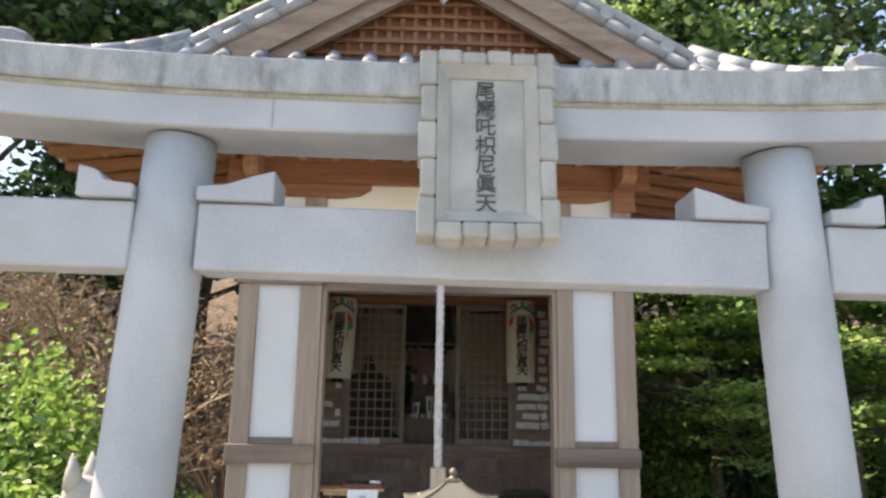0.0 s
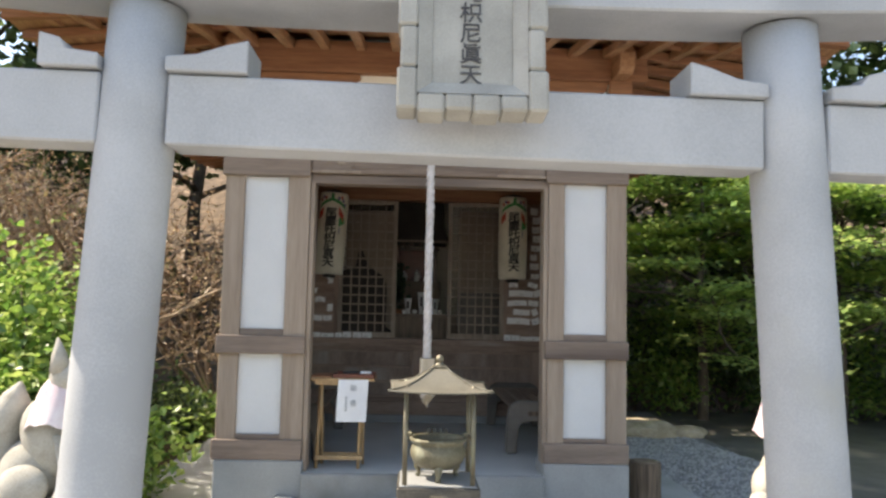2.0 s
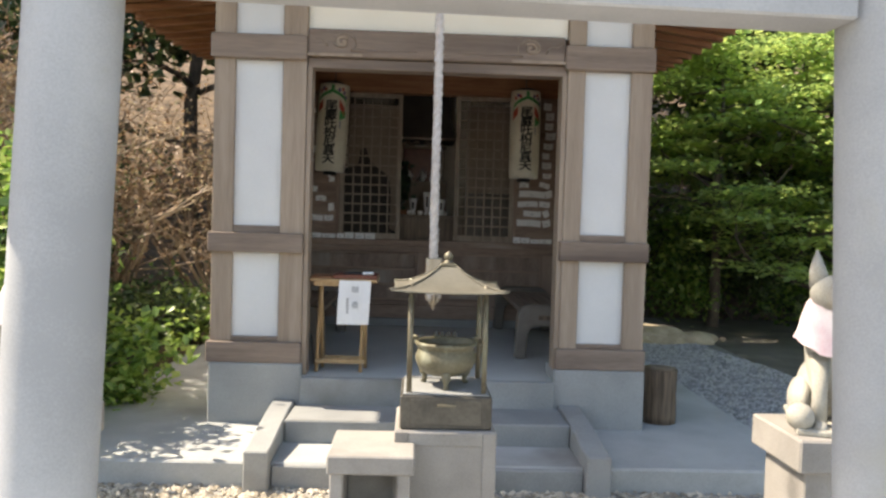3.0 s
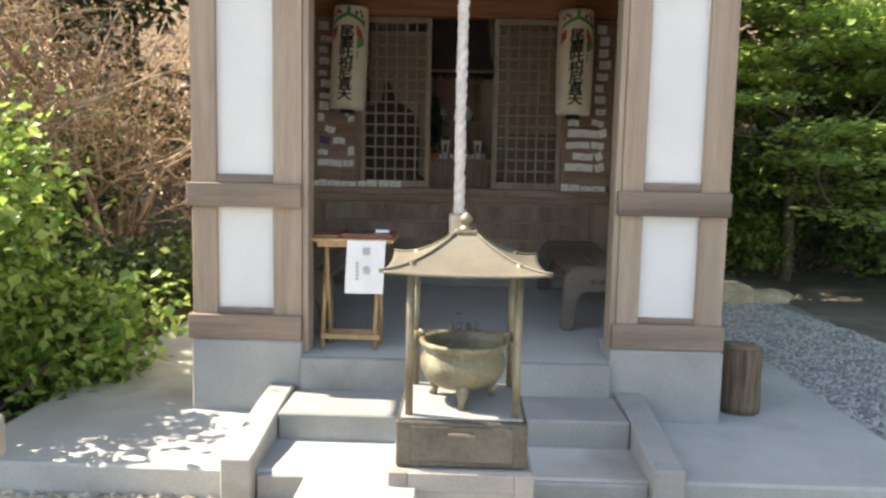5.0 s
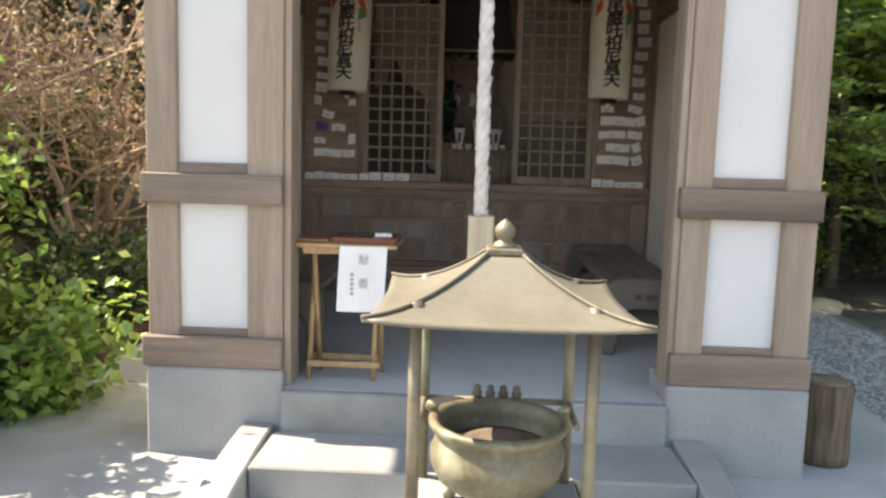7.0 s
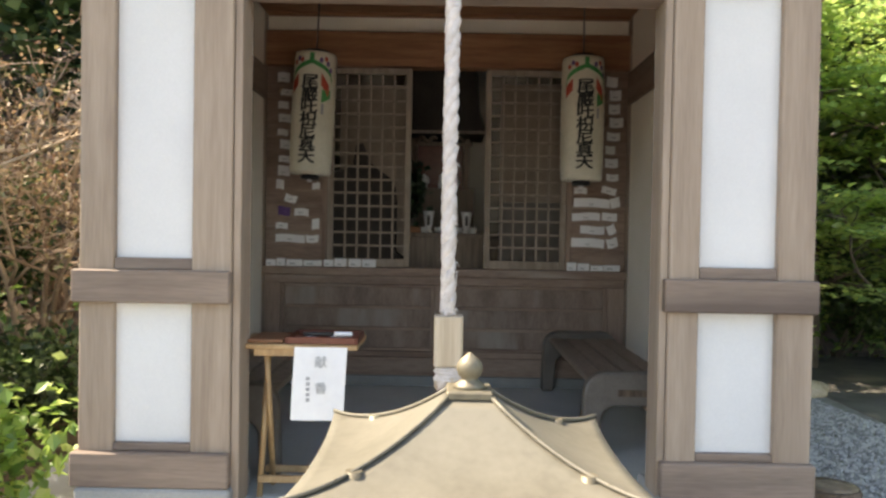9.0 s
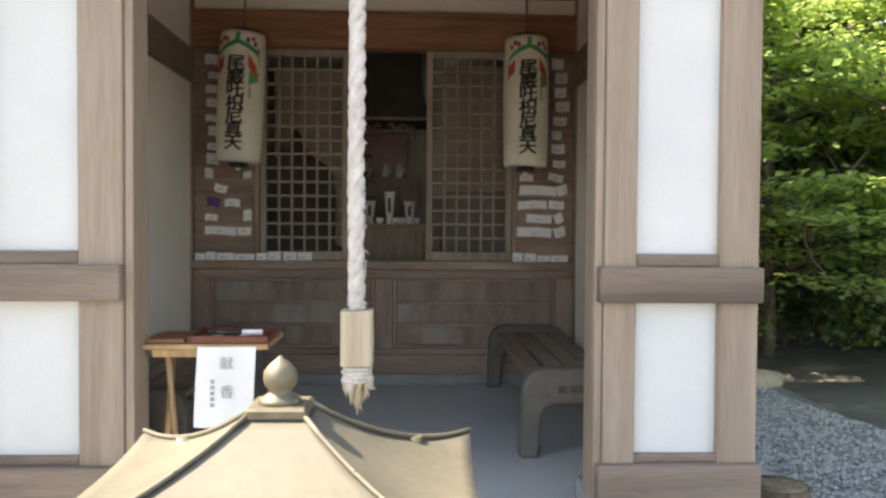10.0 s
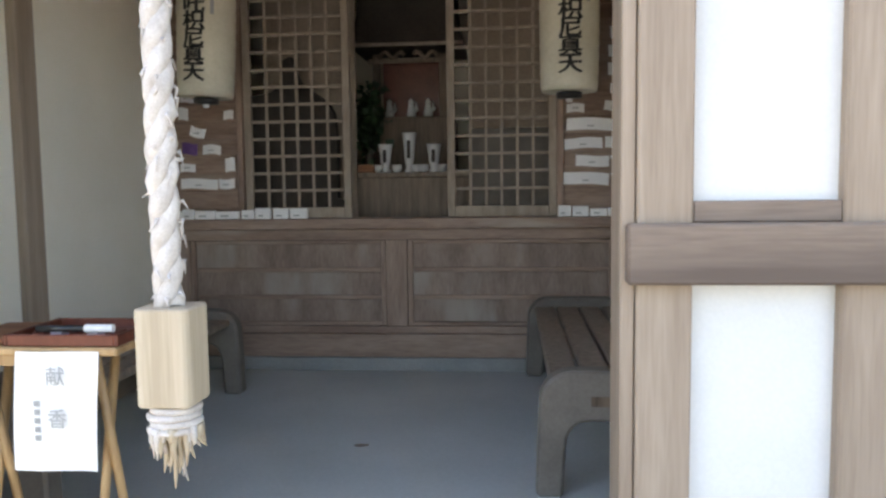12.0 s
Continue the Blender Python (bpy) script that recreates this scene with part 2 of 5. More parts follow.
def box(x0, x1, y0, y1, z0, z1, bevel=0.004, bm=None):
    own = bmesh.new()
    bmesh.ops.create_cube(own, size=1)
    bmesh.ops.scale(own, vec=(x1 - x0, y1 - y0, z1 - z0), verts=own.verts)
    bmesh.ops.translate(own, vec=((x0 + x1) / 2, (y0 + y1) / 2, (z0 + z1) / 2), verts=own.verts)
    if bevel:
        bmesh.ops.bevel(own, geom=own.edges[:], offset=min(bevel, 0.45 * min(x1 - x0, y1 - y0, z1 - z0)), segments=1, affect="EDGES")
    return merged(bm, own) if bm else own


def merged(bm, other):
    me = bpy.data.meshes.new("tmp")
    other.to_mesh(me)
    other.free()
    bm.from_mesh(me)
    bpy.data.meshes.remove(me)
    return bm


def prism(outline, a, b, axis="y", bevel=0.0):
    """A closed outline of (u, v) pulled from a to b along an axis: y: (x, z); x: (y, z); z: (x, y)."""
    bm = bmesh.new()
    put = {"y": lambda u, v, w: (u, w, v), "x": lambda u, v, w: (w, u, v), "z": lambda u, v, w: (u, v, w)}[axis]
    one = [bm.verts.new(put(u, v, a)) for u, v in outline]
    two = [bm.verts.new(put(u, v, b)) for u, v in outline]
    bm.faces.new(one)
    bm.faces.new(two[::-1])
    for i in range(len(one)):
        j = (i + 1) % len(one)
        bm.faces.new((one[j], one[i], two[i], two[j]))
    bmesh.ops.recalc_face_normals(bm, faces=bm.faces)
    if bevel:
        bmesh.ops.bevel(bm, geom=bm.edges[:], offset=bevel, segments=1, affect="EDGES")
    return bm


def spin(profile, at, steps=24, smooth=True):
    """A turned shape from (radius, height) pairs about an upright line."""
    bm = bmesh.new()
    rings = []
    for r, z in profile:
        rings.append([bm.verts.new((at[0] + r * math.cos(2 * math.pi * k / steps), at[1] + r * math.sin(2 * math.pi * k / steps), at[2] + z)) for k in range(steps)])
    for lo, hi in zip(rings, rings[1:]):
        for k in range(steps):
            bm.faces.new((lo[k], lo[(k + 1) % steps], hi[(k + 1) % steps], hi[k])).smooth = smooth
    for ring, flip in ((rings[0], True), (rings[-1], False)):
        bm.faces.new(ring[::-1] if flip else ring)
    return bm


def tube(points, radii, sides=7, bm=None):
    """A round, tapered limb along points."""
    bm = bm or bmesh.new()
    pts = [Vector(p) for p in points]
    last = None
    for i, p in enumerate(pts):
        d = (pts[min(i + 1, len(pts) - 1)] - pts[max(i - 1, 0)]).normalized()
        u = d.orthogonal().normalized() if last is None else (last[1] - d * last[1].dot(d)).normalized()
        v = d.cross(u)
        ring = [bm.verts.new(p + radii[i] * (math.cos(2 * math.pi * k / sides) * u + math.sin(2 * math.pi * k / sides) * v)) for k in range(sides)]
        if last:
            for k in range(sides):
                bm.faces.new((last[0][k], last[0][(k + 1) % sides], ring[(k + 1) % sides], ring[k])).smooth = True
        else:
            bm.faces.new(ring[::-1])
        last = (ring, u)
    bm.faces.new(last[0])
    return bm


def lettering(text, size, m, depth=0.004, width=1.0, heavy=0.0):
    """Solid letters in a mesh, centred on the pose m; x to the right, y up."""
    cu = bpy.data.curves.new("letters", "FONT")
    cu.body, cu.size, cu.extrude, cu.align_x, cu.align_y = text, size, depth, "CENTER", "CENTER"
    cu.resolution_u, cu.offset = 3, heavy
    ob = bpy.data.objects.new("letters", cu)
    scene.collection.objects.link(ob)
    me = bpy.data.meshes.new_from_object(ob.evaluated_get(bpy.context.evaluated_depsgraph_get()))
    bm = bmesh.new()
    bm.from_mesh(me)
    bpy.data.objects.remove(ob)
    bpy.data.meshes.remove(me)
    bmesh.ops.transform(bm, matrix=m @ Matrix.Diagonal((width, 1, 1, 1)), verts=bm.verts)
    return bm


def leaf_cloud(name, centres, count, spread, size, material, seed, flat=0.35, parent=None, label="", aspect=0.5, droop=0.0):
    """Many small folded leaves about the centres; spread is (x, y, z) for each."""
    rng = np.random.default_rng(seed)
    c = np.asarray(centres, float)
    pick = rng.integers(0, len(c), count)
    p = c[pick] + rng.normal(0, 1, (count, 3)) * np.asarray(spread)
    p[:, 2] = np.maximum(p[:, 2], 0.03)
    a = rng.normal(0, 1, (count, 3)) * (1, 1, flat)
    a[:, 2] -= droop
    a /= np.linalg.norm(a, axis=1)[:, None]
    nrm = rng.normal(0, 1, (count, 3)) * (flat, flat, 0.3) + (0, 0, 1)
    b = np.cross(nrm, a)
    b /= np.linalg.norm(b, axis=1)[:, None]
    up = np.cross(a, b)
    s = size * rng.uniform(0.6, 1.35, count)[:, None]
    v = np.stack([p, p + s * (0.5 * a + aspect * b + 0.12 * up), p + s * a, p + s * (0.5 * a - aspect * b + 0.12 * up)], 1).reshape(-1, 3)
    i = 4 * np.arange(count)[:, None]
    f = np.concatenate([i + [0, 1, 2], i + [0, 2, 3]], 1).reshape(-1, 3)
    me = bpy.data.meshes.new(name)
    at = ORIGIN.get(parent, Vector())
    me.from_pydata((v - np.array(at)).tolist(), [], f.tolist())
    me.materials.append(material)
    ob = new(name, me)
    if parent is not None:
        ob.parent = parent
        ORIGIN[ob] = at
    return tagged(ob, label)

# ---- ground, pad and steps ----
def sheet(x0, x1, y0, y1, nx, ny, height):
    bm = bmesh.new()
    g = [[bm.verts.new((x0 + (x1 - x0) * i / nx, y0 + (y1 - y0) * j / ny, 0)) for i in range(nx + 1)] for j in range(ny + 1)]
    for row in g:
        for v in row:
            v.co.z = height(v.co.x, v.co.y)
    for j in range(ny):
        for i in range(nx):
            bm.faces.new((g[j][i], g[j][i + 1], g[j + 1][i + 1], g[j + 1][i])).smooth = True
    return bm


def hill(x, y):
    """Height of the ground: flat in the yard, a bank rising on the -x side and behind."""
    left = max(0.0, -x - 2.75)
    back = max(0.0, y - 13.5)
    bank = min(0.42 * left + 0.05 * left * left, 7.0) * min(1, max(0, (y - 2.0) / 3.5))
    rise = min(0.55 * back, 9.0)
    return max(bank, rise) + 0.06 * noise.noise((x * 0.9, y * 0.9, 0)) * min(1, left + back) - 0.012


def grade(x, y):
    """The side yard rises gently away from the gate."""
    return 0.004 + 0.012 * (y - 4.955)


solid("ground", sheet(-200, 200, -200, 200, 8, 8, lambda x, y: -0.6 if abs(x) < 60 and abs(y) < 60 else -0.02), GROUND, "brown earth and grit around the shrine", "ground", "structure")
bank = sheet(-40, 40, -30, 50, 160, 160, hill)
solid("ground", bank, SLOPE, "litter-strewn yard rising to a bank", "ground", "structure")

solid("pavement", sheet(-2.9, 12.0, -25, 4.955, 30, 40, lambda x, y: 0.0), YARD, "pale gritty yard before the pad", "pavement", "structure")
# earth coloured dark for the shade under the trees, with pale patches
solid("pavement", sheet(3.70, 12.0, 4.955, 12.6, 30, 16, lambda x, y: grade(x, y) + 0.004), SOIL, "trodden earth beyond the gravel, its shade put into the colour", "pavement", "structure")
solid("pavement", sheet(2.295, 3.698, 4.955, 12.6, 8, 16, grade), GRIT, "grey grit under the side gravel", "pavement", "structure")
solid("pavement", box(-2.36, 2.29, 4.96, 10.2, -0.1, 0.145, 0.012), PAD, "pale concrete pad under the shrine hall", "pavement", "structure")
FLOOR_Z = 0.466
solid("floor", merged(box(-0.858, 0.858, 5.80, 6.13, 0.1, FLOOR_Z, 0), box(-1.40, 1.40, 6.125, 8.42, 0.1, FLOOR_Z, 0)), CONCRETE_IN, "smooth grey concrete porch floor", "floor", "structure")

steps = thing("entrance_steps", (0, 5.3, 0.12), "pale concrete steps between low kerbs", "steps")
part("step", box(-0.885, 0.885, 4.93, 5.36, -0.02, 0.135, 0.008), CONCRETE, steps)
part("step", box(-0.885, 0.885, 5.345, 5.75, 0.02, 0.285, 0.008), CONCRETE, steps)
part("step", box(-0.858, 0.858, 5.745, 5.7995, 0.1, FLOOR_Z, 0.008), CONCRETE, steps)


def kerb(side):
    x0, x1 = sorted((side * 0.89, side * 1.03))
    line = [(4.86, -0.03), (4.86, 0.235), (4.98, 0.235)]
    line += [(4.98 + 0.83 * k / 8, 0.235 + 0.075 * math.sin(math.pi / 2 * k / 8)) for k in range(1, 9)] + [(5.81, -0.03)]
    return solid("step_kerb", prism(line, x0, x1, "x", 0.008), CONCRETE, "low concrete kerb beside the entrance steps", "kerb", group="step kerbs")


kerb(-1)
kerb(1)

# ---- the shrine hall ----
hall = thing("shrine_hall", (0, 7.0, 0.12), "wooden shrine hall with white plaster panels and tiled gable roof", "shrine")
FRONT, BAND = 5.82, 5.785
# per side: inner and outer edge of the plaster, outer post, rail ends, jamb, porch wall
SIDES = {-1: (1.023, 1.338, 1.476, 0.862, 1.494, 0.830, 1.352), 1: (1.006, 1.320, 1.467, 0.863, 1.474, 0.853, 1.314)}
for s in (-1, 1):
    IN, OUT, EDGE, RAIL0, RAIL1, JAMB, WALL = SIDES[s]
    def bx(x0, x1, y0, y1, z0, z1, bevel=0.005):
        a, b = sorted((s * x0, s * x1))
        return box(a, b, y0, y1, z0, z1, bevel)
    part("plinth", bx(0.852, 1.476, 5.78, 6.12, 0.10, 0.548, 0.01), CONCRETE, hall, "grey concrete plinth block")
    part("post", bx(OUT - 0.001, EDGE, FRONT, FRONT + 0.16, 0.60, 3.34), WOOD_V, hall)
    part("post", bx(JAMB + 0.034, IN + 0.001, FRONT, FRONT + 0.16, 0.60, 3.25), WOOD_V, hall)
    part("door_jamb", bx(JAMB, JAMB + 0.032, FRONT + 0.012, FRONT + 0.17, 0.46, 2.54, 0.003), WOOD_V, hall)
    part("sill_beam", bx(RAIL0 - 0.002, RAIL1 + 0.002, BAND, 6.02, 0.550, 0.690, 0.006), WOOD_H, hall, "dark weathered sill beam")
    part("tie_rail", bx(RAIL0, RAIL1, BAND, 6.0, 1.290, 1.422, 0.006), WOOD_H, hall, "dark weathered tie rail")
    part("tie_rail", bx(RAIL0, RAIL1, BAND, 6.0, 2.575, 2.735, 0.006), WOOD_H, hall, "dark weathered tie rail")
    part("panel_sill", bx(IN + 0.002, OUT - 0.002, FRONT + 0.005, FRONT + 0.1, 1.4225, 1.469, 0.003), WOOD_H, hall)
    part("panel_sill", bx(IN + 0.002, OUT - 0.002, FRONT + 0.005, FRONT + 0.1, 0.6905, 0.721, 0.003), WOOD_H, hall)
    for z0, z1 in ((0.721, 1.289), (1.469, 2.574), (2.736, 3.36)):
        part("plaster_panel", bx(IN, OUT, FRONT + 0.033, FRONT + 0.11, z0, z1, 0), PLASTER, hall, "white plaster panel")
    # side walls of the porch
    part("side_wall", bx(WALL, 1.402, 5.97, 8.46, 0.40, 3.36, 0), PLASTER_IN, hall, "ivory plaster side wall")
    part("side_sill", bx(WALL - 0.017, 1.46, 5.97, 8.5, 0.40, 0.60, 0.004), WOOD_Y, hall)
    part("side_rail", bx(WALL - 0.025, WALL - 0.002, 5.985, 8.36, 2.54, 2.77, 0.004), WOOD_Y, hall)
    part("side_post", bx(WALL - 0.045, WALL - 0.001, 7.02, 7.14, 0.602, 3.16, 0.004), WOOD_V, hall)
    part("back_post", bx(WALL - 0.012, 1.43, 8.34, 8.50, 0.46, 3.36, 0.004), WOOD_V, hall)
    # outer face of the side wall
    part("outer_wall", bx(1.405, 1.43, 5.97, 10.0, 0.14, 3.36, 0), PLASTER, hall, "white plaster outer wall")
    for y in (7.3, 8.6, 9.85):
        part("outer_post", bx(1.403, 1.455, y, y + 0.13, 0.12, 3.36, 0.004), WOOD_V, hall)
    for z in (0.55, 1.283, 2.575):
        part("outer_rail", bx(1.435, 1.462, 6.05, 10.0, z, z + 0.14, 0.004), WOOD_Y, hall)
    # boat-shaped bracket on the inner post
    c = 0.947
    arm = [(c - 0.42, 3.36), (c - 0.42, 3.325), (c - 0.34, 3.275), (c - 0.2, 3.252), (c + 0.2, 3.252), (c + 0.34, 3.275), (c + 0.42, 3.325), (c + 0.42, 3.36)]
    part("bracket", prism([(s * u, v) for u, v in arm], FRONT + 0.01, FRONT + 0.15, "y", 0.004), WOOD_RED, hall, "boat-shaped cedar bracket")
    part("bracket_block", bx(1.33, 1.50, FRONT - 0.03, FRONT + 0.17, 3.18, 3.36, 0.006), WOOD_RED, hall)
    nose = [(5.85, 3.36), (5.62, 3.36), (5.56, 3.40), (5.56, 3.50), (5.60, 3.56), (5.85, 3.56)]
    a, b = sorted((s * 1.345, s * 1.455))
    part("beam_nose", prism(nose, a, b, "x", 0.004), WOOD_RED_Y, hall, "projecting cedar beam end")

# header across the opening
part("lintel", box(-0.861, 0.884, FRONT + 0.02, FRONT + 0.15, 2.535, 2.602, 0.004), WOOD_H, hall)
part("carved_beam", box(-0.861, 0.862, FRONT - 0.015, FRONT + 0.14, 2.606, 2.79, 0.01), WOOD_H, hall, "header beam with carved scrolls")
part("header_plaster", box(-0.861, 0.884, FRONT + 0.05, FRONT + 0.11, 2.792, 3.36, 0), PLASTER_IN, hall, "ivory plaster over the header")
for s in (-1, 1):
    # grooves are dark tubes on the beam, coloured for the shade of the carving
    curl = []
    for k in range(40):
        a = -0.6 * math.pi + k / 39 * 1.45 * 2 * math.pi
        r = 0.012 + 0.076 * (k / 39) ** 1.2
        curl.append((s * (0.63 - 1.1 * r * math.cos(a)), FRONT - 0.015, 2.705 - 0.86 * r * math.sin(a)))
    part("scroll", tube(curl, [0.004 + 0.006 * math.sin(math.pi * min(1.0, 0.15 + 0.8 * k / 39)) for k in range(40)], 6), WOOD_DARK, hall, "spiral scroll groove, its shade drawn as a dark line")
    boss = [(s * (0.63 - 0.9 * r * math.cos(a)), FRONT - 0.014, 2.705 - 0.75 * r * math.sin(a)) for a, r in [(-0.6 * math.pi + k / 20 * 2.4 * math.pi, 0.006 + 0.045 * k / 20) for k in range(21)]]
    part("scroll_relief", tube(boss, [0.010] * 21, 6), WOOD_V, hall, "carved spiral relief")
    wing = [(s * (0.73 + 0.12 * k / 8), FRONT - 0.0148, 2.675 + 0.075 * (k / 8) ** 0.7 + 0.012 * math.sin(2 * math.pi * k / 8)) for k in range(9)]
    part("scroll_groove", tube(wing, [0.007 - 0.0005 * k for k in range(9)], 6), WOOD_DARK, hall)
    part("beam_nosing", box(*sorted((s * 0.50, s * 0.866)), FRONT - 0.026, FRONT - 0.0155, 2.607, 2.627, 0.003), WOOD_V, hall)
    sweep = [(s * (0.575 - 0.11 * k), FRONT - 0.014, 2.652 - 0.006 * math.sin(k)) for k in range(5)]
    part("scroll_tail", tube(sweep, [0.011, 0.010, 0.008, 0.006, 0.003], 6), WOOD_H, hall)
part("wall_plate", box(-1.62, 1.62, FRONT - 0.02, FRONT + 0.17, 3.362, 3.60, 0.006), WOOD_RED, hall, "reddish cedar wall plate")
for s in (-1, 1):
    a, b = sorted((s * 1.34, s * 1.50))
    part("wall_plate", box(a, b, FRONT + 0.172, 10.1, 3.362, 3.60, 0.006), WOOD_RED_Y, hall)
part("rear_wall", box(-1.44, 1.44, 10.02, 10.10, 0.12, 3.36, 0), PLASTER, hall)
part("rear_plate", box(-1.34, 1.34, 10.0, 10.12, 3.362, 3.60, 0), WOOD_RED, hall)

# back wall of the porch, with the wainscot
BACK = 8.38
WL, WR = -1.339, 1.301
part("wainscot_sill", box(WL, WR, BACK - 0.05, BACK + 0.1, 1.270, 1.330, 0.005), WOOD_IN, hall)
part("wall_footing", box(WL, WR, BACK - 0.036, BACK + 0.1, FLOOR_Z, 0.541, 0.006), CONCRETE, hall, "pale concrete footing under the wainscot")
part("wainscot_foot", box(WL, WR, BACK - 0.03, BACK + 0.1, 0.542, 0.676, 0.005), WOOD_IN, hall)
part("wainscot_rail", box(WL, WR, BACK - 0.012, BACK + 0.1, 0.677, 0.718, 0.004), WOOD_IN, hall)
part("wainscot_rail", box(WL, WR, BACK - 0.012, BACK + 0.1, 1.208, 1.269, 0.004), WOOD_IN, hall)
for x in (-1.28, -0.024, 1.24):
    part("wainscot_stile", box(x - 0.0605, x + 0.0605, BACK - 0.016, BACK + 0.09, 0.718, 1.208, 0.004), WOOD_IN_V, hall)
for x0, x1 in ((-1.218, -0.086), (0.038, 1.178)):
    for k, (z0, z1) in enumerate(((0.720, 0.878), (0.882, 1.034), (1.038, 1.206))):
        part("wainscot_board", box(x0, x1, BACK + 0.024, BACK + 0.045, z0, z1, 0.003), WOOD_BOARD, hall, "weathered board with pale smudges")
        if k:
            part("batten", box(x0 + 0.03, x1 - 0.03, BACK + 0.002, BACK + 0.024, z0 - 0.014, z0 + 0.010, 0.004), WOOD_IN, hall)
    # raised moulding round each panel
    for a, b in ((x0, x0 + 0.028), (x1 - 0.028, x1)):
        part("panel_moulding", box(a, b, BACK - 0.006, BACK + 0.012, 0.720, 1.206, 0.004), WOOD_IN_V, hall)
    for z in (0.720, 1.184):
        part("panel_moulding", box(x0 + 0.0285, x1 - 0.0285, BACK - 0.005, BACK + 0.012, z, z + 0.022, 0.004), WOOD_IN, hall)
part("door_head", box(WL, WR, BACK - 0.04, BACK + 0.1, 2.792, 3.043, 0.005), WOOD_RED, hall, "reddish cedar door head")
part("upper_plaster", box(WL, WR, BACK + 0.03, BACK + 0.08, 3.043, 3.16, 0), PLASTER_IN, hall)
part("upper_beam", box(WL, WR, BACK - 0.03, BACK + 0.1, 3.162, 3.36, 0.005), WOOD_RED, hall)
SLAT_Z = [1.502 + 0.0975 * k for k in range(13)]
for a, b in ((WL, -0.905), (0.886, WR)):
    part("side_board", box(a, b, BACK + 0.02, BACK + 0.045, 1.331, 2.791, 0.003), WOOD_IN, hall, "brown board behind the slats")
    for z in SLAT_Z:
        part("slat", box(a, b, BACK + 0.002, BACK + 0.02, z - 0.012, z + 0.010, 0.003), WOOD_IN, hall, "narrow wooden slat")
for a, b in ((-0.921, -0.887), (0.868, 0.902)):
    part("door_post", box(a, b, BACK - 0.02, BACK + 0.09, 1.331, 2.791, 0.003), WOOD_IN_V, hall)


def lattice_door(name, x0, x1, y, label):
    d = thing(name, ((x0 + x1) / 2, y, 1.327), label, "door", "lattice doors", "structure")
    z0, z1 = 1.332, 2.789
    for x in (x0, x1 - 0.042):
        part("stile", box(x, x + 0.042, y, y + 0.03, z0, z1, 0.003), WOOD_LATTICE, d)
    for z, h in ((z0, 0.06), (z1 - 0.045, 0.045)):
        part("rail", box(x0 + 0.042, x1 - 0.042, y + 0.001, y + 0.029, z, z + h, 0.003), WOOD_LATTICE, d)
    n = 6
    step = (x1 - x0 - 0.084) / n
    for k in range(1, n):
        x = x0 + 0.042 + k * step
        part("upright_bar", box(x - 0.0075, x + 0.0075, y + 0.006, y + 0.022, z0 + 0.06, z1 - 0.045, 0.002), WOOD_LATTICE, d)
    m = 14
    for k in range(1, m):
        z = z0 + 0.06 + (z1 - z0 - 0.105) * k / m
        part("cross_bar", box(x0 + 0.042, x1 - 0.042, y + 0.003, y + 0.0185, z - 0.008, z + 0.008, 0.002), WOOD_LATTICE, d)
    return d


lattice_door("door_1", -0.886, -0.277, BACK + 0.01, "weathered wooden lattice sliding door, slid aside")
lattice_door("door_2", 0.266, 0.867, BACK + 0.01, "weathered wooden lattice sliding door, slid aside")
# screens that stand behind the doors' upper and one side part
# pale screens in shade: the brown colour carries that shade
part("inner_screen", box(-0.84, -0.30, BACK + 0.30, BACK + 0.32, 1.262, 2.72, 0.003), SHADED_SCREEN, hall, "pale inner screen, its shade put into the brown")
part("inner_screen", box(0.385, 0.95, BACK + 0.16, BACK + 0.18, 1.83, 2.72, 0.003), SHADED_SCREEN, hall, "pale inner screen, its shade put into the brown")
# the same screen carried down to the sill in a darker colour
part("inner_screen", box(0.385, 0.95, BACK + 0.165, BACK + 0.18, 1.262, 1.829, 0.003), BENCH_GREY, hall, "lower stretch of the inner screen in a darker tone")
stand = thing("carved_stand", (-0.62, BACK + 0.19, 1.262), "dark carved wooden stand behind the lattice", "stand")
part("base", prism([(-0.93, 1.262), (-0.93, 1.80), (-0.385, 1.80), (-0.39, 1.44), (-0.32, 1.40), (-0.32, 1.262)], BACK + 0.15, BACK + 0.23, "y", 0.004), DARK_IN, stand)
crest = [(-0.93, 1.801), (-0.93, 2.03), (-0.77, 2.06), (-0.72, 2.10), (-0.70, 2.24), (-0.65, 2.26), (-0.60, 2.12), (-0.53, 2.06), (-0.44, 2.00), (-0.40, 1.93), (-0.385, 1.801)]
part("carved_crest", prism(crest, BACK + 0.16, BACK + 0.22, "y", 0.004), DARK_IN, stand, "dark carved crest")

solid("ceiling", merged(box(-1.35, 1.312, 5.985, 8.338, 3.175, 3.20, 0.002), merged(box(-1.30, 1.30, 7.16, 7.22, 3.14, 3.174, 0.003), box(-1.30, 1.30, 6.3, 6.36, 3.14, 3.174, 0.003))), WOOD_RED, "brown board ceiling of the porch", "ceiling", "structure")

# inner sanctum; floor and ceiling are coloured near black for its deep shade
solid("floor", box(-1.40, 1.40, 8.44, 10.0, 1.1, 1.26, 0), DARK_IN, "boards of the inner sanctum, deep shade put into the colour", "floor", "structure")
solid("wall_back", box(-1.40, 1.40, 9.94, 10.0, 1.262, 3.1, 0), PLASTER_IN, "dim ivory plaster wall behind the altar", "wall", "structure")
solid("ceiling", box(-1.40, 1.40, 8.51, 10.0, 3.15, 3.2, 0), DARK_IN, "ceiling of the inner sanctum, deep shade put into the colour", "ceiling", "structure")

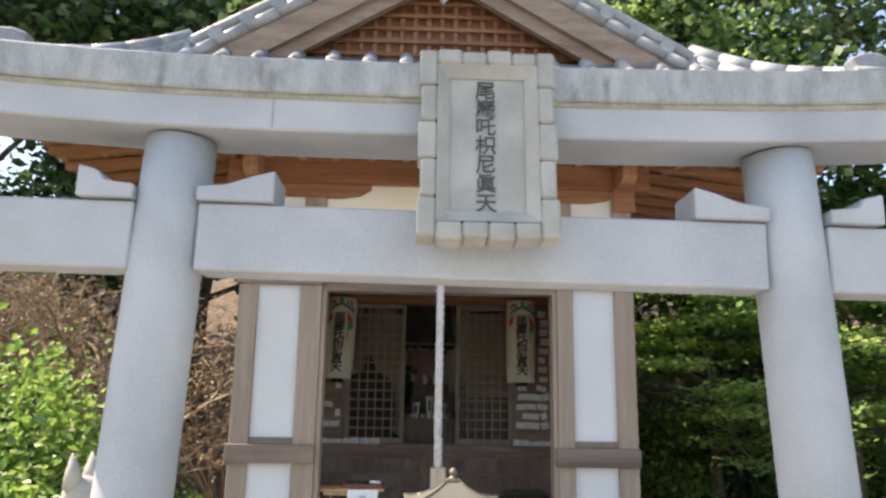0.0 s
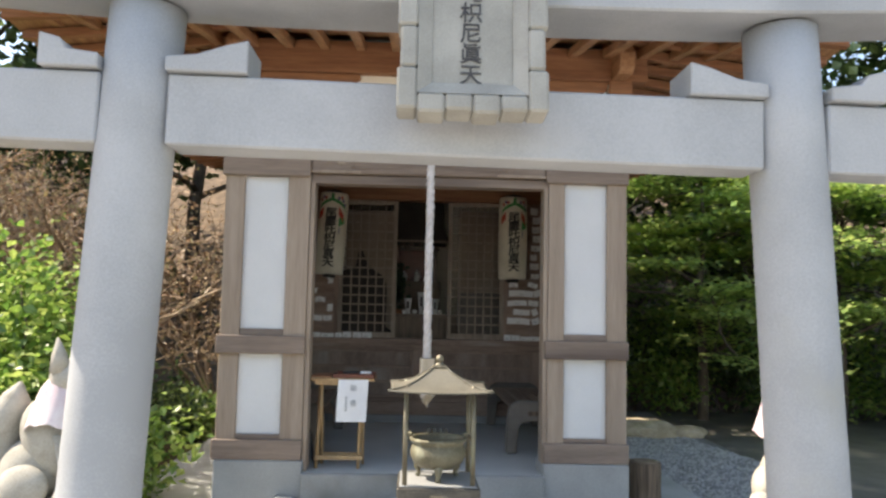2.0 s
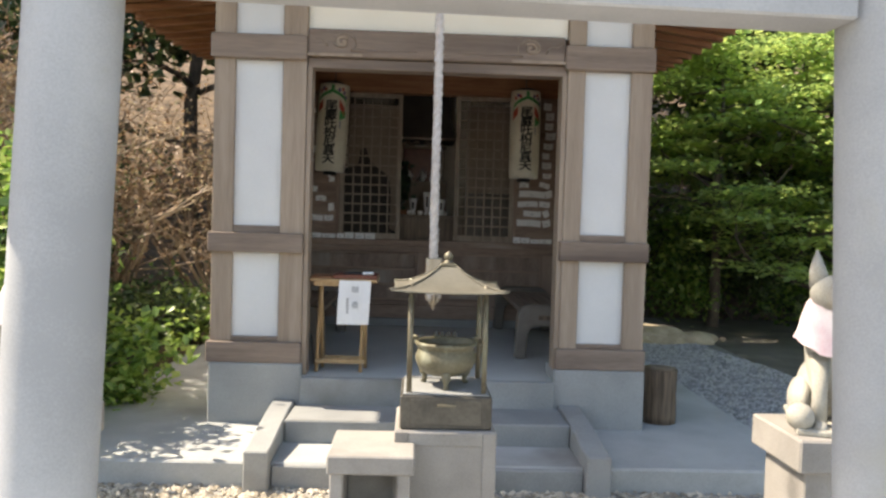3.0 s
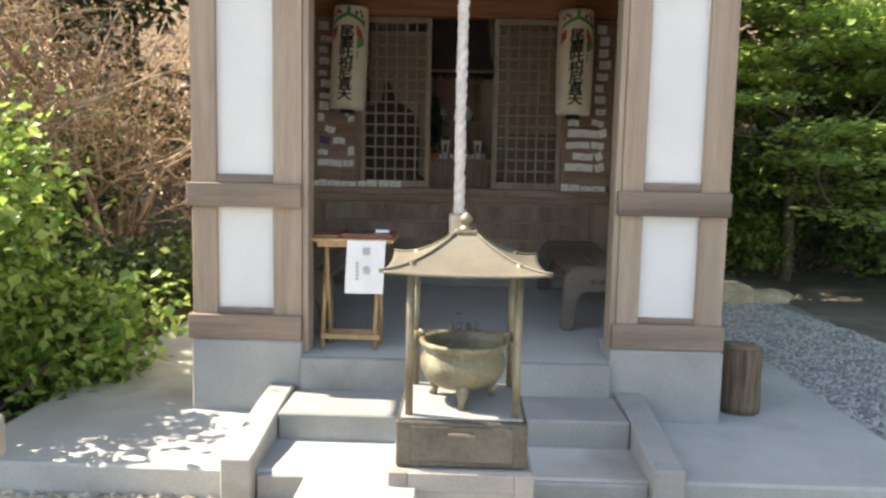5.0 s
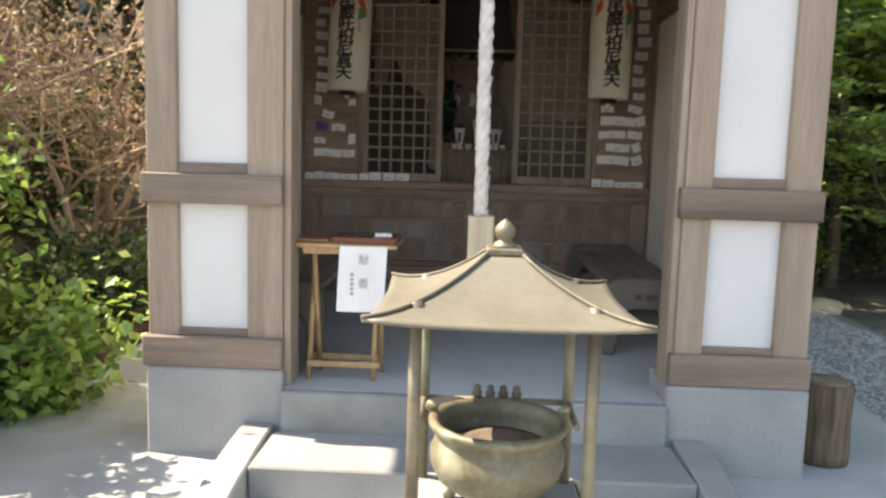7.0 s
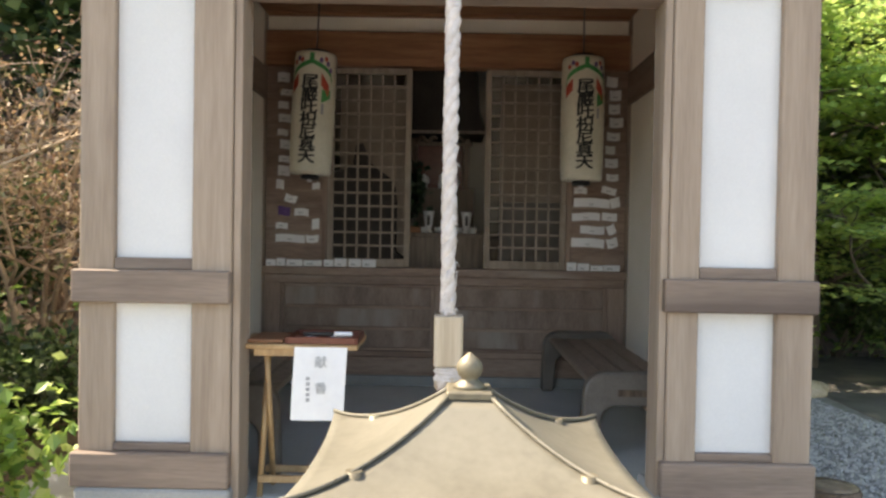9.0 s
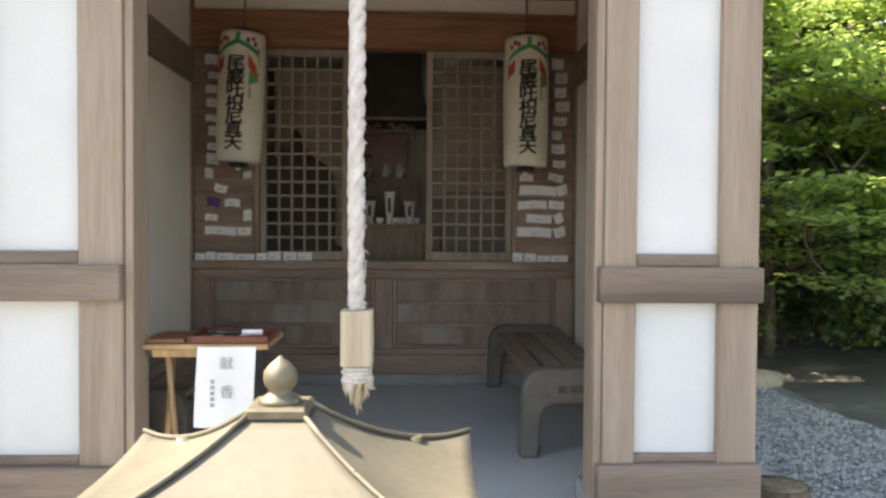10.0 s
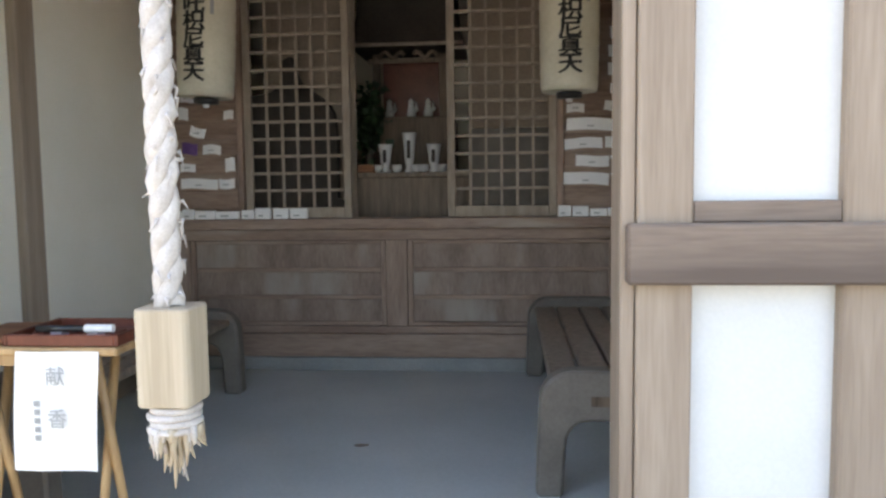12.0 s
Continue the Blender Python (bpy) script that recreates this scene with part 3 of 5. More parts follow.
# ---- roof ----
EX, EY0, EY1, EZ = 2.9, 4.95, 10.9, 3.44


def lift(u):
    """Eaves sweep up towards their ends; u runs from -1 to 1."""
    return 0.16 * abs(u) ** 3


def skirt(z_eave, z_in, ix, iy0, iy1, ey0=EY0, ey1=EY1, ex=EX, thick=0.06):
    """A hipped skirt of four bent sides, as a closed sheet with thickness."""
    bm = bmesh.new()
    n, m = 24, 6
    sides = []
    for a, b, c, d in (((-ex, ey0), (ex, ey0), (-ix, iy0), (ix, iy0)), ((ex, ey0), (ex, ey1), (ix, iy0), (ix, iy1)),
                       ((ex, ey1), (-ex, ey1), (ix, iy1), (-ix, iy1)), ((-ex, ey1), (-ex, ey0), (-ix, iy1), (-ix, iy0))):
        rows = []
        for j in range(m + 1):
            f = j / m
            row = []
            for i in range(n + 1):
                e = i / n
                o = (a[0] + (b[0] - a[0]) * e, a[1] + (b[1] - a[1]) * e)
                k = (c[0] + (d[0] - c[0]) * e, c[1] + (d[1] - c[1]) * e)
                z = z_eave + (z_in - z_eave) * (0.8 * f + 0.2 * f * f) + lift(2 * e - 1) * (1 - f)
                row.append(bm.verts.new((o[0] + (k[0] - o[0]) * f, o[1] + (k[1] - o[1]) * f, z)))
            rows.append(row)
        for j in range(m):
            for i in range(n):
                bm.faces.new((rows[j][i], rows[j][i + 1], rows[j + 1][i + 1], rows[j + 1][i])).smooth = True
        sides.append(rows)
    bmesh.ops.remove_doubles(bm, verts=bm.verts, dist=0.001)
    bmesh.ops.recalc_face_normals(bm, faces=bm.faces)
    ret = bmesh.ops.extrude_face_region(bm, geom=bm.faces[:])
    bmesh.ops.translate(bm, vec=(0, 0, thick), verts=[v for v in ret["geom"] if isinstance(v, bmesh.types.BMVert)])
    bmesh.ops.recalc_face_normals(bm, faces=bm.faces)
    return bm


roof = thing("tiled_roof", (0, 7.9, 3.6), "grey tiled hip-and-gable roof with cedar rafters", "roof")
part("soffit", skirt(EZ, 3.68, 1.36, 5.94, 9.95, thick=0.04), WOOD_RED_Y, roof, "cedar eaves boarding")
part("eave_fascia", skirt(EZ + 0.045, 3.72, 1.5, 6.1, 9.9, EY0 - 0.02, EY1 + 0.02, EX + 0.02, 0.10), WOOD_RED, roof, "cedar eaves fascia")
UX, UY0, UY1, UZ = 2.0, 5.72, 10.1, 4.30
part("tile_bed", skirt(3.60, UZ, UX, UY0, UY1, EY0 - 0.06, EY1 + 0.06, EX + 0.06, 0.05), TILE, roof, "grey tile courses")

RAFTER_X = [(-2.62 + 0.262 * k) for k in range(21)]
for x in RAFTER_X:
    u = x / EX
    z0 = EZ + lift(u) - 0.065
    bm = prism([(4.99, z0), (4.99, z0 + 0.062), (6.2, 3.64 + 0.03), (6.2, 3.57 + 0.03)], x - 0.032, x + 0.032, "x", 0.003)
    part("rafter", bm, WOOD_RED_Y, roof)
for s in (-1, 1):
    for k in range(19):
        y = 5.3 + 0.29 * k
        u = (y - (EY0 + EY1) / 2) / ((EY1 - EY0) / 2)
        z0 = EZ + lift(u) - 0.065
        bm = prism([(s * 2.86, z0), (s * 2.86, z0 + 0.062), (s * 1.3, 3.66), (s * 1.3, 3.59)], y - 0.032, y + 0.032, "y", 0.003)
        part("rafter", bm, WOOD_RED, roof)

# round tile courses over the skirt: real ridges, joined
def tile_courses():
    bm = bmesh.new()
    def row(p, q):
        d = Vector(q) - Vector(p)
        k = max(2, int(d.length / 0.24))
        for i in range(k):
            a, b = Vector(p) + d * (i / k), Vector(p) + d * ((i + 1) / k + 0.01)
            tube([a, b], [0.062, 0.056], 8, bm)
    for k in range(21):
        x = -2.8 + 0.28 * k
        f = min(1.0, (EX - abs(x)) / (EX - UX)) if abs(x) > UX else 1.0
        u = x / EX
        zl = 3.67 + lift(u)
        top = (UY0 - EY0) * f
        row((x, EY0 - 0.07, zl), (x, EY0 + top, zl + (UZ + 0.05 - zl) * f))
    for s in (-1, 1):
        for k in range(21):
            y = 5.1 + 0.28 * k
            f = 1.0 if y > UY0 else (y - EY0) / (UY0 - EY0)
            u = (y - 7.92) / 2.97
            zl = 3.67 + lift(min(1, max(-1, u)))
            row((s * (EX + 0.07), y, zl), (s * (EX - (EX - UX) * f), y, zl + (UZ + 0.05 - zl) * f))
    return bm


tagged(part("tile_courses", tile_courses(), TILE, roof, "rows of round grey tiles"), kind="stuff")

# upper gabled roof, its ridge running back from the front
AP = 5.52
gable_line = lambda x, drop=0.0: AP - drop - 0.61 * abs(x) + 0.04 * (abs(x) / UX) ** 2
def slab(y0, y1, top, thick, out):
    xs = [out * k / 10 for k in range(11)]
    upper = [(-x, gable_line(x, top)) for x in xs[::-1]] + [(x, gable_line(x, top)) for x in xs[1:]]
    lower = [(x, z - thick) for x, z in upper[::-1]]
    return prism(upper + lower, y0, y1, "y")


part("upper_bed", slab(5.78, 10.2, 0.0, 0.08, 2.06), TILE, roof)
part("bargeboard", slab(5.70, 5.77, 0.10, 0.22, 2.0), BARGE, roof, "weathered curved bargeboard")
part("bargeboard", slab(5.76, 5.83, 0.30, 0.14, 1.85), BARGE, roof)
part("gable_beam", box(-1.62, 1.62, 5.86, 5.98, 4.30, 4.42, 0.004), WOOD_RED, roof)
part("gable_boards", prism([(-1.5, 4.40), (1.5, 4.40), (0, 5.22)], 6.0, 6.04, "y"), WOOD_RED, roof, "red-brown gable boarding")
for k in range(23):
    x = -1.21 + 0.11 * k
    top = 5.2 - 0.56 * abs(x)
    if top > 4.46:
        part("gable_bar", box(x - 0.018, x + 0.018, 5.955, 5.985, 4.42, top, 0.003), WOOD_RED, roof)
for k in range(6):
    z = 4.50 + 0.115 * k
    w = (5.16 - z) / 0.58
    part("gable_bar", box(-w, w, 5.935, 5.957, z - 0.016, z + 0.016, 0.003), WOOD_RED, roof)
part("gable_pendant", prism([(-0.10, 5.06), (-0.14, 4.94), (-0.06, 4.90), (0, 4.80), (0.06, 4.90), (0.14, 4.94), (0.10, 5.06), (0, 5.12)], 5.67, 5.70, "y", 0.006), TILE, roof, "carved gable pendant")
for s in (-1, 1):
    for k in range(9):
        x = 0.12 + 0.235 * k
        z = gable_line(x) + 0.03
        part("verge_tile", tube([(s * x, 5.66, z), (s * x, 5.72, z), (s * x, 6.1, z)], [0.058, 0.062, 0.058], 10), TILE, roof, "round verge tile" if k == 0 else "")
        x += 0.117
        z = gable_line(x) - 0.045
        part("verge_tile", tube([(s * (x - 0.115), 5.71, gable_line(x - 0.115) - 0.035), (s * (x + 0.117), 5.71, gable_line(x + 0.117) - 0.035)], [0.055, 0.050], 8), TILE, roof)
    # edge course that climbs the verge
    line = [(s * x, 5.73, gable_line(x) + 0.085) for x in [2.08 - 0.13 * k for k in range(16)]]
    part("verge_course", tube(line, [0.05] * len(line), 8), TILE, roof)
    # hip ridge from the gable's foot to the corner
    a, b = Vector((s * 1.98, 5.76, 4.36)), Vector((s * (EX - 0.02), EY0 + 0.05, 3.84))
    for j, (dz, r) in enumerate(((0.0, 0.085), (0.07, 0.075), (0.15, 0.06))):
        n = 5
        for k in range(n):
            p, q = a.lerp(b, k / n), a.lerp(b, (k + 1.04) / n)
            sag = lambda f: Vector((0, 0, -0.07 * math.sin(math.pi * f) + dz))
            part("hip_tile", tube([p + sag(k / n), q + sag((k + 1) / n)], [r, r * 0.94], 8), TILE, roof)
    o = b + Vector((s * 0.02, -0.04, 0.0))
    horn = [(-0.17, -0.06), (-0.19, 0.06), (-0.12, 0.12), (-0.15, 0.22), (-0.05, 0.26), (0.05, 0.26), (0.15, 0.22), (0.12, 0.12), (0.19, 0.06), (0.17, -0.06)]
    part("ridge_end_tile", prism([(o.x + u, o.z + v) for u, v in horn], o.y - 0.08, o.y + 0.04, "y", 0.012), TILE, roof, "ornamental ridge-end tile")
    for k in range(3):
        part("ridge_end_tile", tube([(o.x - 0.14, o.y - 0.09, o.z + 0.0 + 0.06 * k), (o.x + 0.14, o.y - 0.09, o.z + 0.0 + 0.06 * k)], [0.028, 0.028], 8), TILE, roof)
ridge = tube([(0, 5.68, AP + 0.12), (0, 10.2, AP + 0.12)], [0.13, 0.13], 10)
part("main_ridge", ridge, TILE, roof)

# ---- torii ----
torii = thing("torii_gate", (0.07, 2.5, 0), "pale granite torii gate with dark rain streaks", "torii gate")
CX = 0.068


def ring_column(x0, y0, x1, y1, z0, z1, r0, r1, sides=36):
    n = 8
    pts = [(x0 + (x1 - x0) * k / n, y0 + (y1 - y0) * k / n, z0 + (z1 - z0) * k / n) for k in range(n + 1)]
    return tube(pts, [r0 + (r1 - r0) * k / n for k in range(n + 1)], sides)


for s in (-1, 1):
    part("pillar", ring_column(CX + s * 1.083, 2.5, CX + s * 0.961, 2.5, 0.0, 2.556, 0.118, 0.109), GRANITE, torii)
    part("pillar_base", spin([(0.21, -0.02), (0.21, 0.05), (0.16, 0.09), (0.125, 0.10)], (CX + s * 1.083, 2.5, 0), 28), GRANITE, torii)


def lintel(y0, y1, low, high, half, rise, ends):
    """A beam whose ends sweep up."""
    xs = [half * (k / 16 * 2 - 1) for k in range(17)]
    sw = lambda x: rise * (abs(x) / half) ** 3
    lo = [(CX + x, low + sw(x)) for x in xs]
    hi = [(CX + x * ends, high + sw(x)) for x in xs]
    bm = prism(lo + hi[::-1], y0, y1, "y")
    bmesh.ops.bevel(bm, geom=[e for e in bm.edges if abs(e.verts[0].co.y - e.verts[1].co.y) < 1e-5], offset=0.006, segments=1, affect="EDGES")
    return bm


part("lower_lintel", lintel(2.36, 2.615, 2.553, 2.664, 1.78, 0.065, 1.01), GRANITE, torii)
part("top_lintel", lintel(2.335, 2.665, 2.667, 2.778, 1.86, 0.08, 1.02), GRANITE_OLD, torii, "stained sweeping top lintel")
part("lintel_lip", lintel(2.35, 2.65, 2.652, 2.672, 1.80, 0.069, 1.0), GRANITE_DARK, torii)
def sag(bm):
    """The tie beam and its wedges sit a little out of level."""
    bmesh.ops.rotate(bm, cent=(CX + 0.95, 2.5, 2.11), matrix=Matrix.Rotation(radians(0.8), 3, "Y"), verts=bm.verts)
    return bm


part("tie_beam", sag(box(CX - 0.875, CX + 0.875, 2.425, 2.575, 2.108, 2.316, 0.006)), GRANITE, torii)
for s in (-1, 1):
    a, b = sorted((CX + s * 1.07, CX + s * 1.59))
    part("tie_beam_end", sag(box(a, b, 2.428, 2.572, 2.106, 2.314, 0.006)), GRANITE, torii)
    for t in (-1, 1):
        c = CX + s * 0.976
        x0, x1 = c + t * 0.095, c + t * (0.33 if t != s else 0.265)
        wedge = [(x0, 2.320), (x1, 2.320), (x1, 2.418), (x1 - t * 0.06, 2.402), (x0 + t * 0.09, 2.372), (x0, 2.362)]
        part("wedge", sag(prism(wedge, 2.405, 2.595, "y", 0.004)), GRANITE, torii)
part("joint", box(CX - 0.655, CX - 0.650, 2.3575, 2.37, 2.566, 2.655, 0), GRANITE_DARK, torii)

# the plaque leans forward: laid out flat about its middle, then tilted
TILT_M = Matrix.Translation((-0.006, 2.325, 2.505)) @ Matrix.Rotation(radians(-7), 4, "X")


def tilt(bm):
    bmesh.ops.transform(bm, matrix=TILT_M, verts=bm.verts)
    return bm


plaque = part("plaque", tilt(box(-0.085, 0.228, -0.02, 0.05, -0.27, 0.27, 0.004)), PLAQUE_STONE, torii, "carved granite name plaque")
for k in range(5):
    z0 = -0.302 + 0.604 * k / 5
    wob = 0.004 * (-1) ** k
    for x0, x1 in ((-0.131 - wob, -0.080), (0.222, 0.273 + wob)):
        part("frame_lobe", tilt(box(x0, x1, -0.052, 0.045, z0 + 0.001, z0 + 0.1198, 0.007)), PLAQUE_STONE, plaque)
for k in range(4):
    x0 = -0.0795 + 0.301 * k / 4
    for z0, z1 in ((-0.306 - 0.004 * (-1) ** k, -0.256), (0.256, 0.302 + 0.004 * (-1) ** k)):
        part("frame_lobe", tilt(box(x0 + 0.0005, x0 + 0.0745, -0.052, 0.045, z0, z1, 0.007)), PLAQUE_STONE, plaque)
# sloped inner border, from the frame's edge down to the sunken face
FX0, FX1, FZ0, FZ1, IN_W = -0.0795, 0.2215, -0.2555, 0.2555, 0.038
rim = [(FX0, FZ0), (FX1, FZ0), (FX1, FZ1), (FX0, FZ1)]
inner = [(FX0 + IN_W, FZ0 + IN_W), (FX1 - IN_W, FZ0 + IN_W), (FX1 - IN_W, FZ1 - IN_W), (FX0 + IN_W, FZ1 - IN_W)]
for k in range(4):
    j = (k + 1) % 4
    bm = bmesh.new()
    v = [bm.verts.new((x, y, z)) for (x, z), y in ((rim[k], -0.048), (rim[j], -0.048), (inner[j], -0.026), (inner[k], -0.026), (rim[k], -0.0195), (rim[j], -0.0195), (inner[j], -0.0195), (inner[k], -0.0195))]
    for f in ((0, 1, 2, 3), (7, 6, 5, 4), (0, 4, 5, 1), (2, 6, 7, 3), (1, 5, 6, 2), (3, 7, 4, 0)):
        bm.faces.new([v[i] for i in f])
    bmesh.ops.recalc_face_normals(bm, faces=bm.faces)
    part("sloped_border", tilt(bm), PLAQUE_STONE, plaque)
for k, ch in enumerate("尾巖吒枳尼眞天"):
    m = TILT_M @ Matrix.Translation((0.066, -0.0225, 0.176 - 0.0615 * k)) @ Matrix.Rotation(radians(90), 4, "X")
    part("incised_character", lettering(ch, 0.064, m, 0.0015, 1.0, 0.0004), CARVED, plaque, "incised dark character")

settle((-0.017, 0.012, -0.062), torii)

# ---- incense shelter ----
BX, BY = 0.034, 3.89
stone = thing("stone_pedestal", (BX, BY, 0), "square tan granite pedestal under the incense shelter", "pedestal")
part("shaft", box(BX - 0.205, BX + 0.205, BY - 0.205, BY + 0.205, 0.08, 0.715, 0.008), TAN_STONE, stone)
for x0, x1, z0, z1 in ((-0.205, -0.15, 0.085, 0.712), (0.15, 0.205, 0.085, 0.712), (-0.1495, 0.1495, 0.655, 0.712), (-0.1495, 0.1495, 0.085, 0.14)):
    part("face_border", box(BX + x0, BX + x1, BY - 0.213, BY - 0.2055, z0, z1, 0.003), TAN_STONE, stone, "raised border round the face")
part("foot", box(BX - 0.26, BX + 0.26, BY - 0.26, BY + 0.26, -0.03, 0.08, 0.01), TAN_STONE, stone)
shelter = thing("incense_shelter", (BX, BY, 0.715), "small bronze-brown roofed incense shelter on posts", "incense shelter")
tray = part("drawer_base", box(BX - 0.186, BX + 0.186, BY - 0.186, BY + 0.186, 0.717, 0.852, 0.005), DARK_METAL, shelter, "dark metal drawer base")
part("drawer_front", box(BX - 0.145, BX + 0.145, BY - 0.190, BY - 0.1855, 0.735, 0.838, 0.002), DARK_METAL, tray)
part("drawer_handle", box(BX - 0.038, BX + 0.038, BY - 0.198, BY - 0.190, 0.812, 0.822, 0.002), BRONZE, tray, "bright drawer pull")
part("sand_bed", box(BX - 0.174, BX + 0.174, BY - 0.174, BY + 0.174, 0.853, 0.860, 0.002), CONCRETE, shelter, "pale ash-dusted tray")
for sx in (-1, 1):
    for sy in (-1, 1):
        part("post", tube([(BX + sx * 0.152, BY + sy * 0.152, 0.852), (BX + sx * 0.152, BY + sy * 0.152, 1.30)], [0.0115, 0.0115], 12), BRONZE, shelter)
for sy in (1,):
    part("cross_rail", tube([(BX - 0.152, BY + sy * 0.152, 1.035), (BX + 0.152, BY + sy * 0.152, 1.035)], [0.007, 0.007], 8), BRONZE, shelter)
for sx in (-1, 1):
    part("cross_rail", tube([(BX + sx * 0.152, BY - 0.0, 1.035), (BX + sx * 0.152, BY + 0.152, 1.035)], [0.007, 0.007], 8), BRONZE, shelter)


def curved_roof(half, eave, top, cap, lift_c, n=14, m=12):
    """Four bent roof faces, the eaves lifting to the corners."""
    bm = bmesh.new()
    for q in range(4):
        c, s = (1, 0, -1, 0)[q], (0, 1, 0, -1)[q]
        rows = []
        for j in range(m + 1):
            f = j / m
            w = half + (cap - half) * f
            row = []
            for i in range(n + 1):
                e = 2 * i / n - 1
                rise = (1 - f)
                z = eave + (top - eave) * (f ** 1.85) + lift_c * abs(e) ** 2.4 * rise ** 1.6
                bow = w * (1 - 0.035 * (1 - e * e) * rise)
                x, y = e * w, -bow
                row.append(bm.verts.new((BX + c * x - s * y, BY + s * x + c * y, z)))
            rows.append(row)
        for j in range(m):
            for i in range(n):
                bm.faces.new((rows[j][i], rows[j][i + 1], rows[j + 1][i + 1], rows[j + 1][i])).smooth = True
    bmesh.ops.remove_doubles(bm, verts=bm.verts, dist=0.0005)
    bmesh.ops.recalc_face_normals(bm, faces=bm.faces)
    ret = bmesh.ops.extrude_face_region(bm, geom=bm.faces[:])
    bmesh.ops.translate(bm, vec=(0, 0, -0.006), verts=[v for v in ret["geom"] if isinstance(v, bmesh.types.BMVert)])
    bmesh.ops.recalc_face_normals(bm, faces=bm.faces)
    return bm


ROOF = (0.234, 1.274, 1.370, 0.030, 0.010)
sheet_roof = part("roof", curved_roof(*ROOF), COPPER_ROOF, shelter, "brown sheet-metal roof with swept eaves")
for sx in (-1, 1):
    for sy in (-1, 1):
        pts, rad = [], []
        for j in range(11):
            f = j / 10
            w = ROOF[0] + (ROOF[3] - ROOF[0]) * f
            pts.append((BX + sx * w, BY + sy * w, ROOF[1] + (ROOF[2] - ROOF[1]) * f ** 1.85 + ROOF[4] * (1 - f) ** 1.6 + 0.003))
            rad.append(0.0032)
        part("hip_rib", tube(pts, rad, 6), COPPER_ROOF, sheet_roof)
        for f in (3, 7):
            q = Vector(pts[f])
            part("rivet", spin([(0.0028, -0.003), (0.0028, 0.0005), (0.001, 0.002)], q + Vector((0, 0, 0.002)), 8), BRONZE, sheet_roof)
part("finial", merged(box(BX - 0.034, BX + 0.034, BY - 0.034, BY + 0.034, 1.366, 1.380, 0.003),
     spin([(0.026, 1.380), (0.021, 1.386), (0.014, 1.391), (0.0125, 1.395), (0.017, 1.399), (0.0195, 1.407), (0.0185, 1.416), (0.012, 1.424), (0.004, 1.430), (0.001, 1.433)], (BX, BY, 0), 20)), BRONZE, shelter, "jewel-shaped bronze finial")

pot = thing("incense_pot", (BX, BY, 0.86), "greenish bronze three-footed incense pot half filled with ash", "incense pot")
part("bowl", spin([(0.05, 0.905), (0.085, 0.912), (0.115, 0.935), (0.129, 0.965), (0.130, 0.99), (0.120, 1.012), (0.117, 1.022), (0.128, 1.030), (0.134, 1.038), (0.134, 1.046), (0.124, 1.050), (0.114, 1.044), (0.110, 1.02), (0.112, 0.99), (0.10, 0.985)], (BX, BY, 0), 36), POT, pot)
part("ash", spin([(0.111, 0.992), (0.09, 0.996), (0.04, 1.001), (0.002, 0.998)], (BX, BY, 0), 24), ASH, pot, "brown incense ash")
for k in range(3):
    a = -math.pi / 2 + k * 2 * math.pi / 3
    p = Vector((BX + 0.085 * math.cos(a), BY + 0.085 * math.sin(a), 0))
    d = Vector((math.cos(a), math.sin(a), 0))
    part("foot", tube([p + Vector((0, 0, 0.94)), p + d * 0.025 + Vector((0, 0, 0.905)), p + d * 0.012 + Vector((0, 0, 0.88)), p + d * 0.022 + Vector((0, 0, 0.861))], [0.022, 0.017, 0.010, 0.013], 8), POT, pot)
for s in (-1, 1):
    pts = [(BX + s * 0.118, BY + 0.05, 1.038), (BX + s * 0.136, BY + 0.045, 1.052), (BX + s * 0.134, BY + 0.03, 1.062), (BX + s * 0.118, BY + 0.018, 1.060)]
    part("dragon_handle", tube(pts, [0.008, 0.009, 0.008, 0.005], 8), POT, pot, "curling cast handle")
rests = []
for k in range(4):
    x = BX - 0.04 + 0.028 * k
    rest = thing("incense_rest", (x, BY + 0.152, 1.042), "small dark metal knob on the shelter rail", "incense rest", "incense rests")
    rests.append(rest)
    part("knob", spin([(0.009, 1.0425), (0.012, 1.05), (0.007, 1.058), (0.009, 1.064), (0.002, 1.068)], (x, BY + 0.152, 0), 8), DARK_METAL, rest)

settle((0, 0, -0.02), stone, shelter, pot, *rests)

cb = thing("stone_candle_box", (-0.27, 3.62, 0), "tan granite candle box with an open front", "stone box")
part("slab", box(-0.405, -0.075, 3.44, 3.80, 0.598, 0.67, 0.006), TAN_STONE, cb)
part("side", box(-0.395, -0.345, 3.46, 3.79, -0.02, 0.598, 0.005), TAN_STONE, cb)
part("side", box(-0.140, -0.090, 3.46, 3.79, -0.02, 0.598, 0.005), TAN_STONE, cb)
part("back", box(-0.345, -0.140, 3.74, 3.79, -0.02, 0.598, 0.003), TAN_STONE, cb)
part("shelf", box(-0.345, -0.140, 3.47, 3.74, 0.25, 0.31, 0.003), TAN_STONE, cb)

settle((-0.013, 0.045, -0.02), cb)

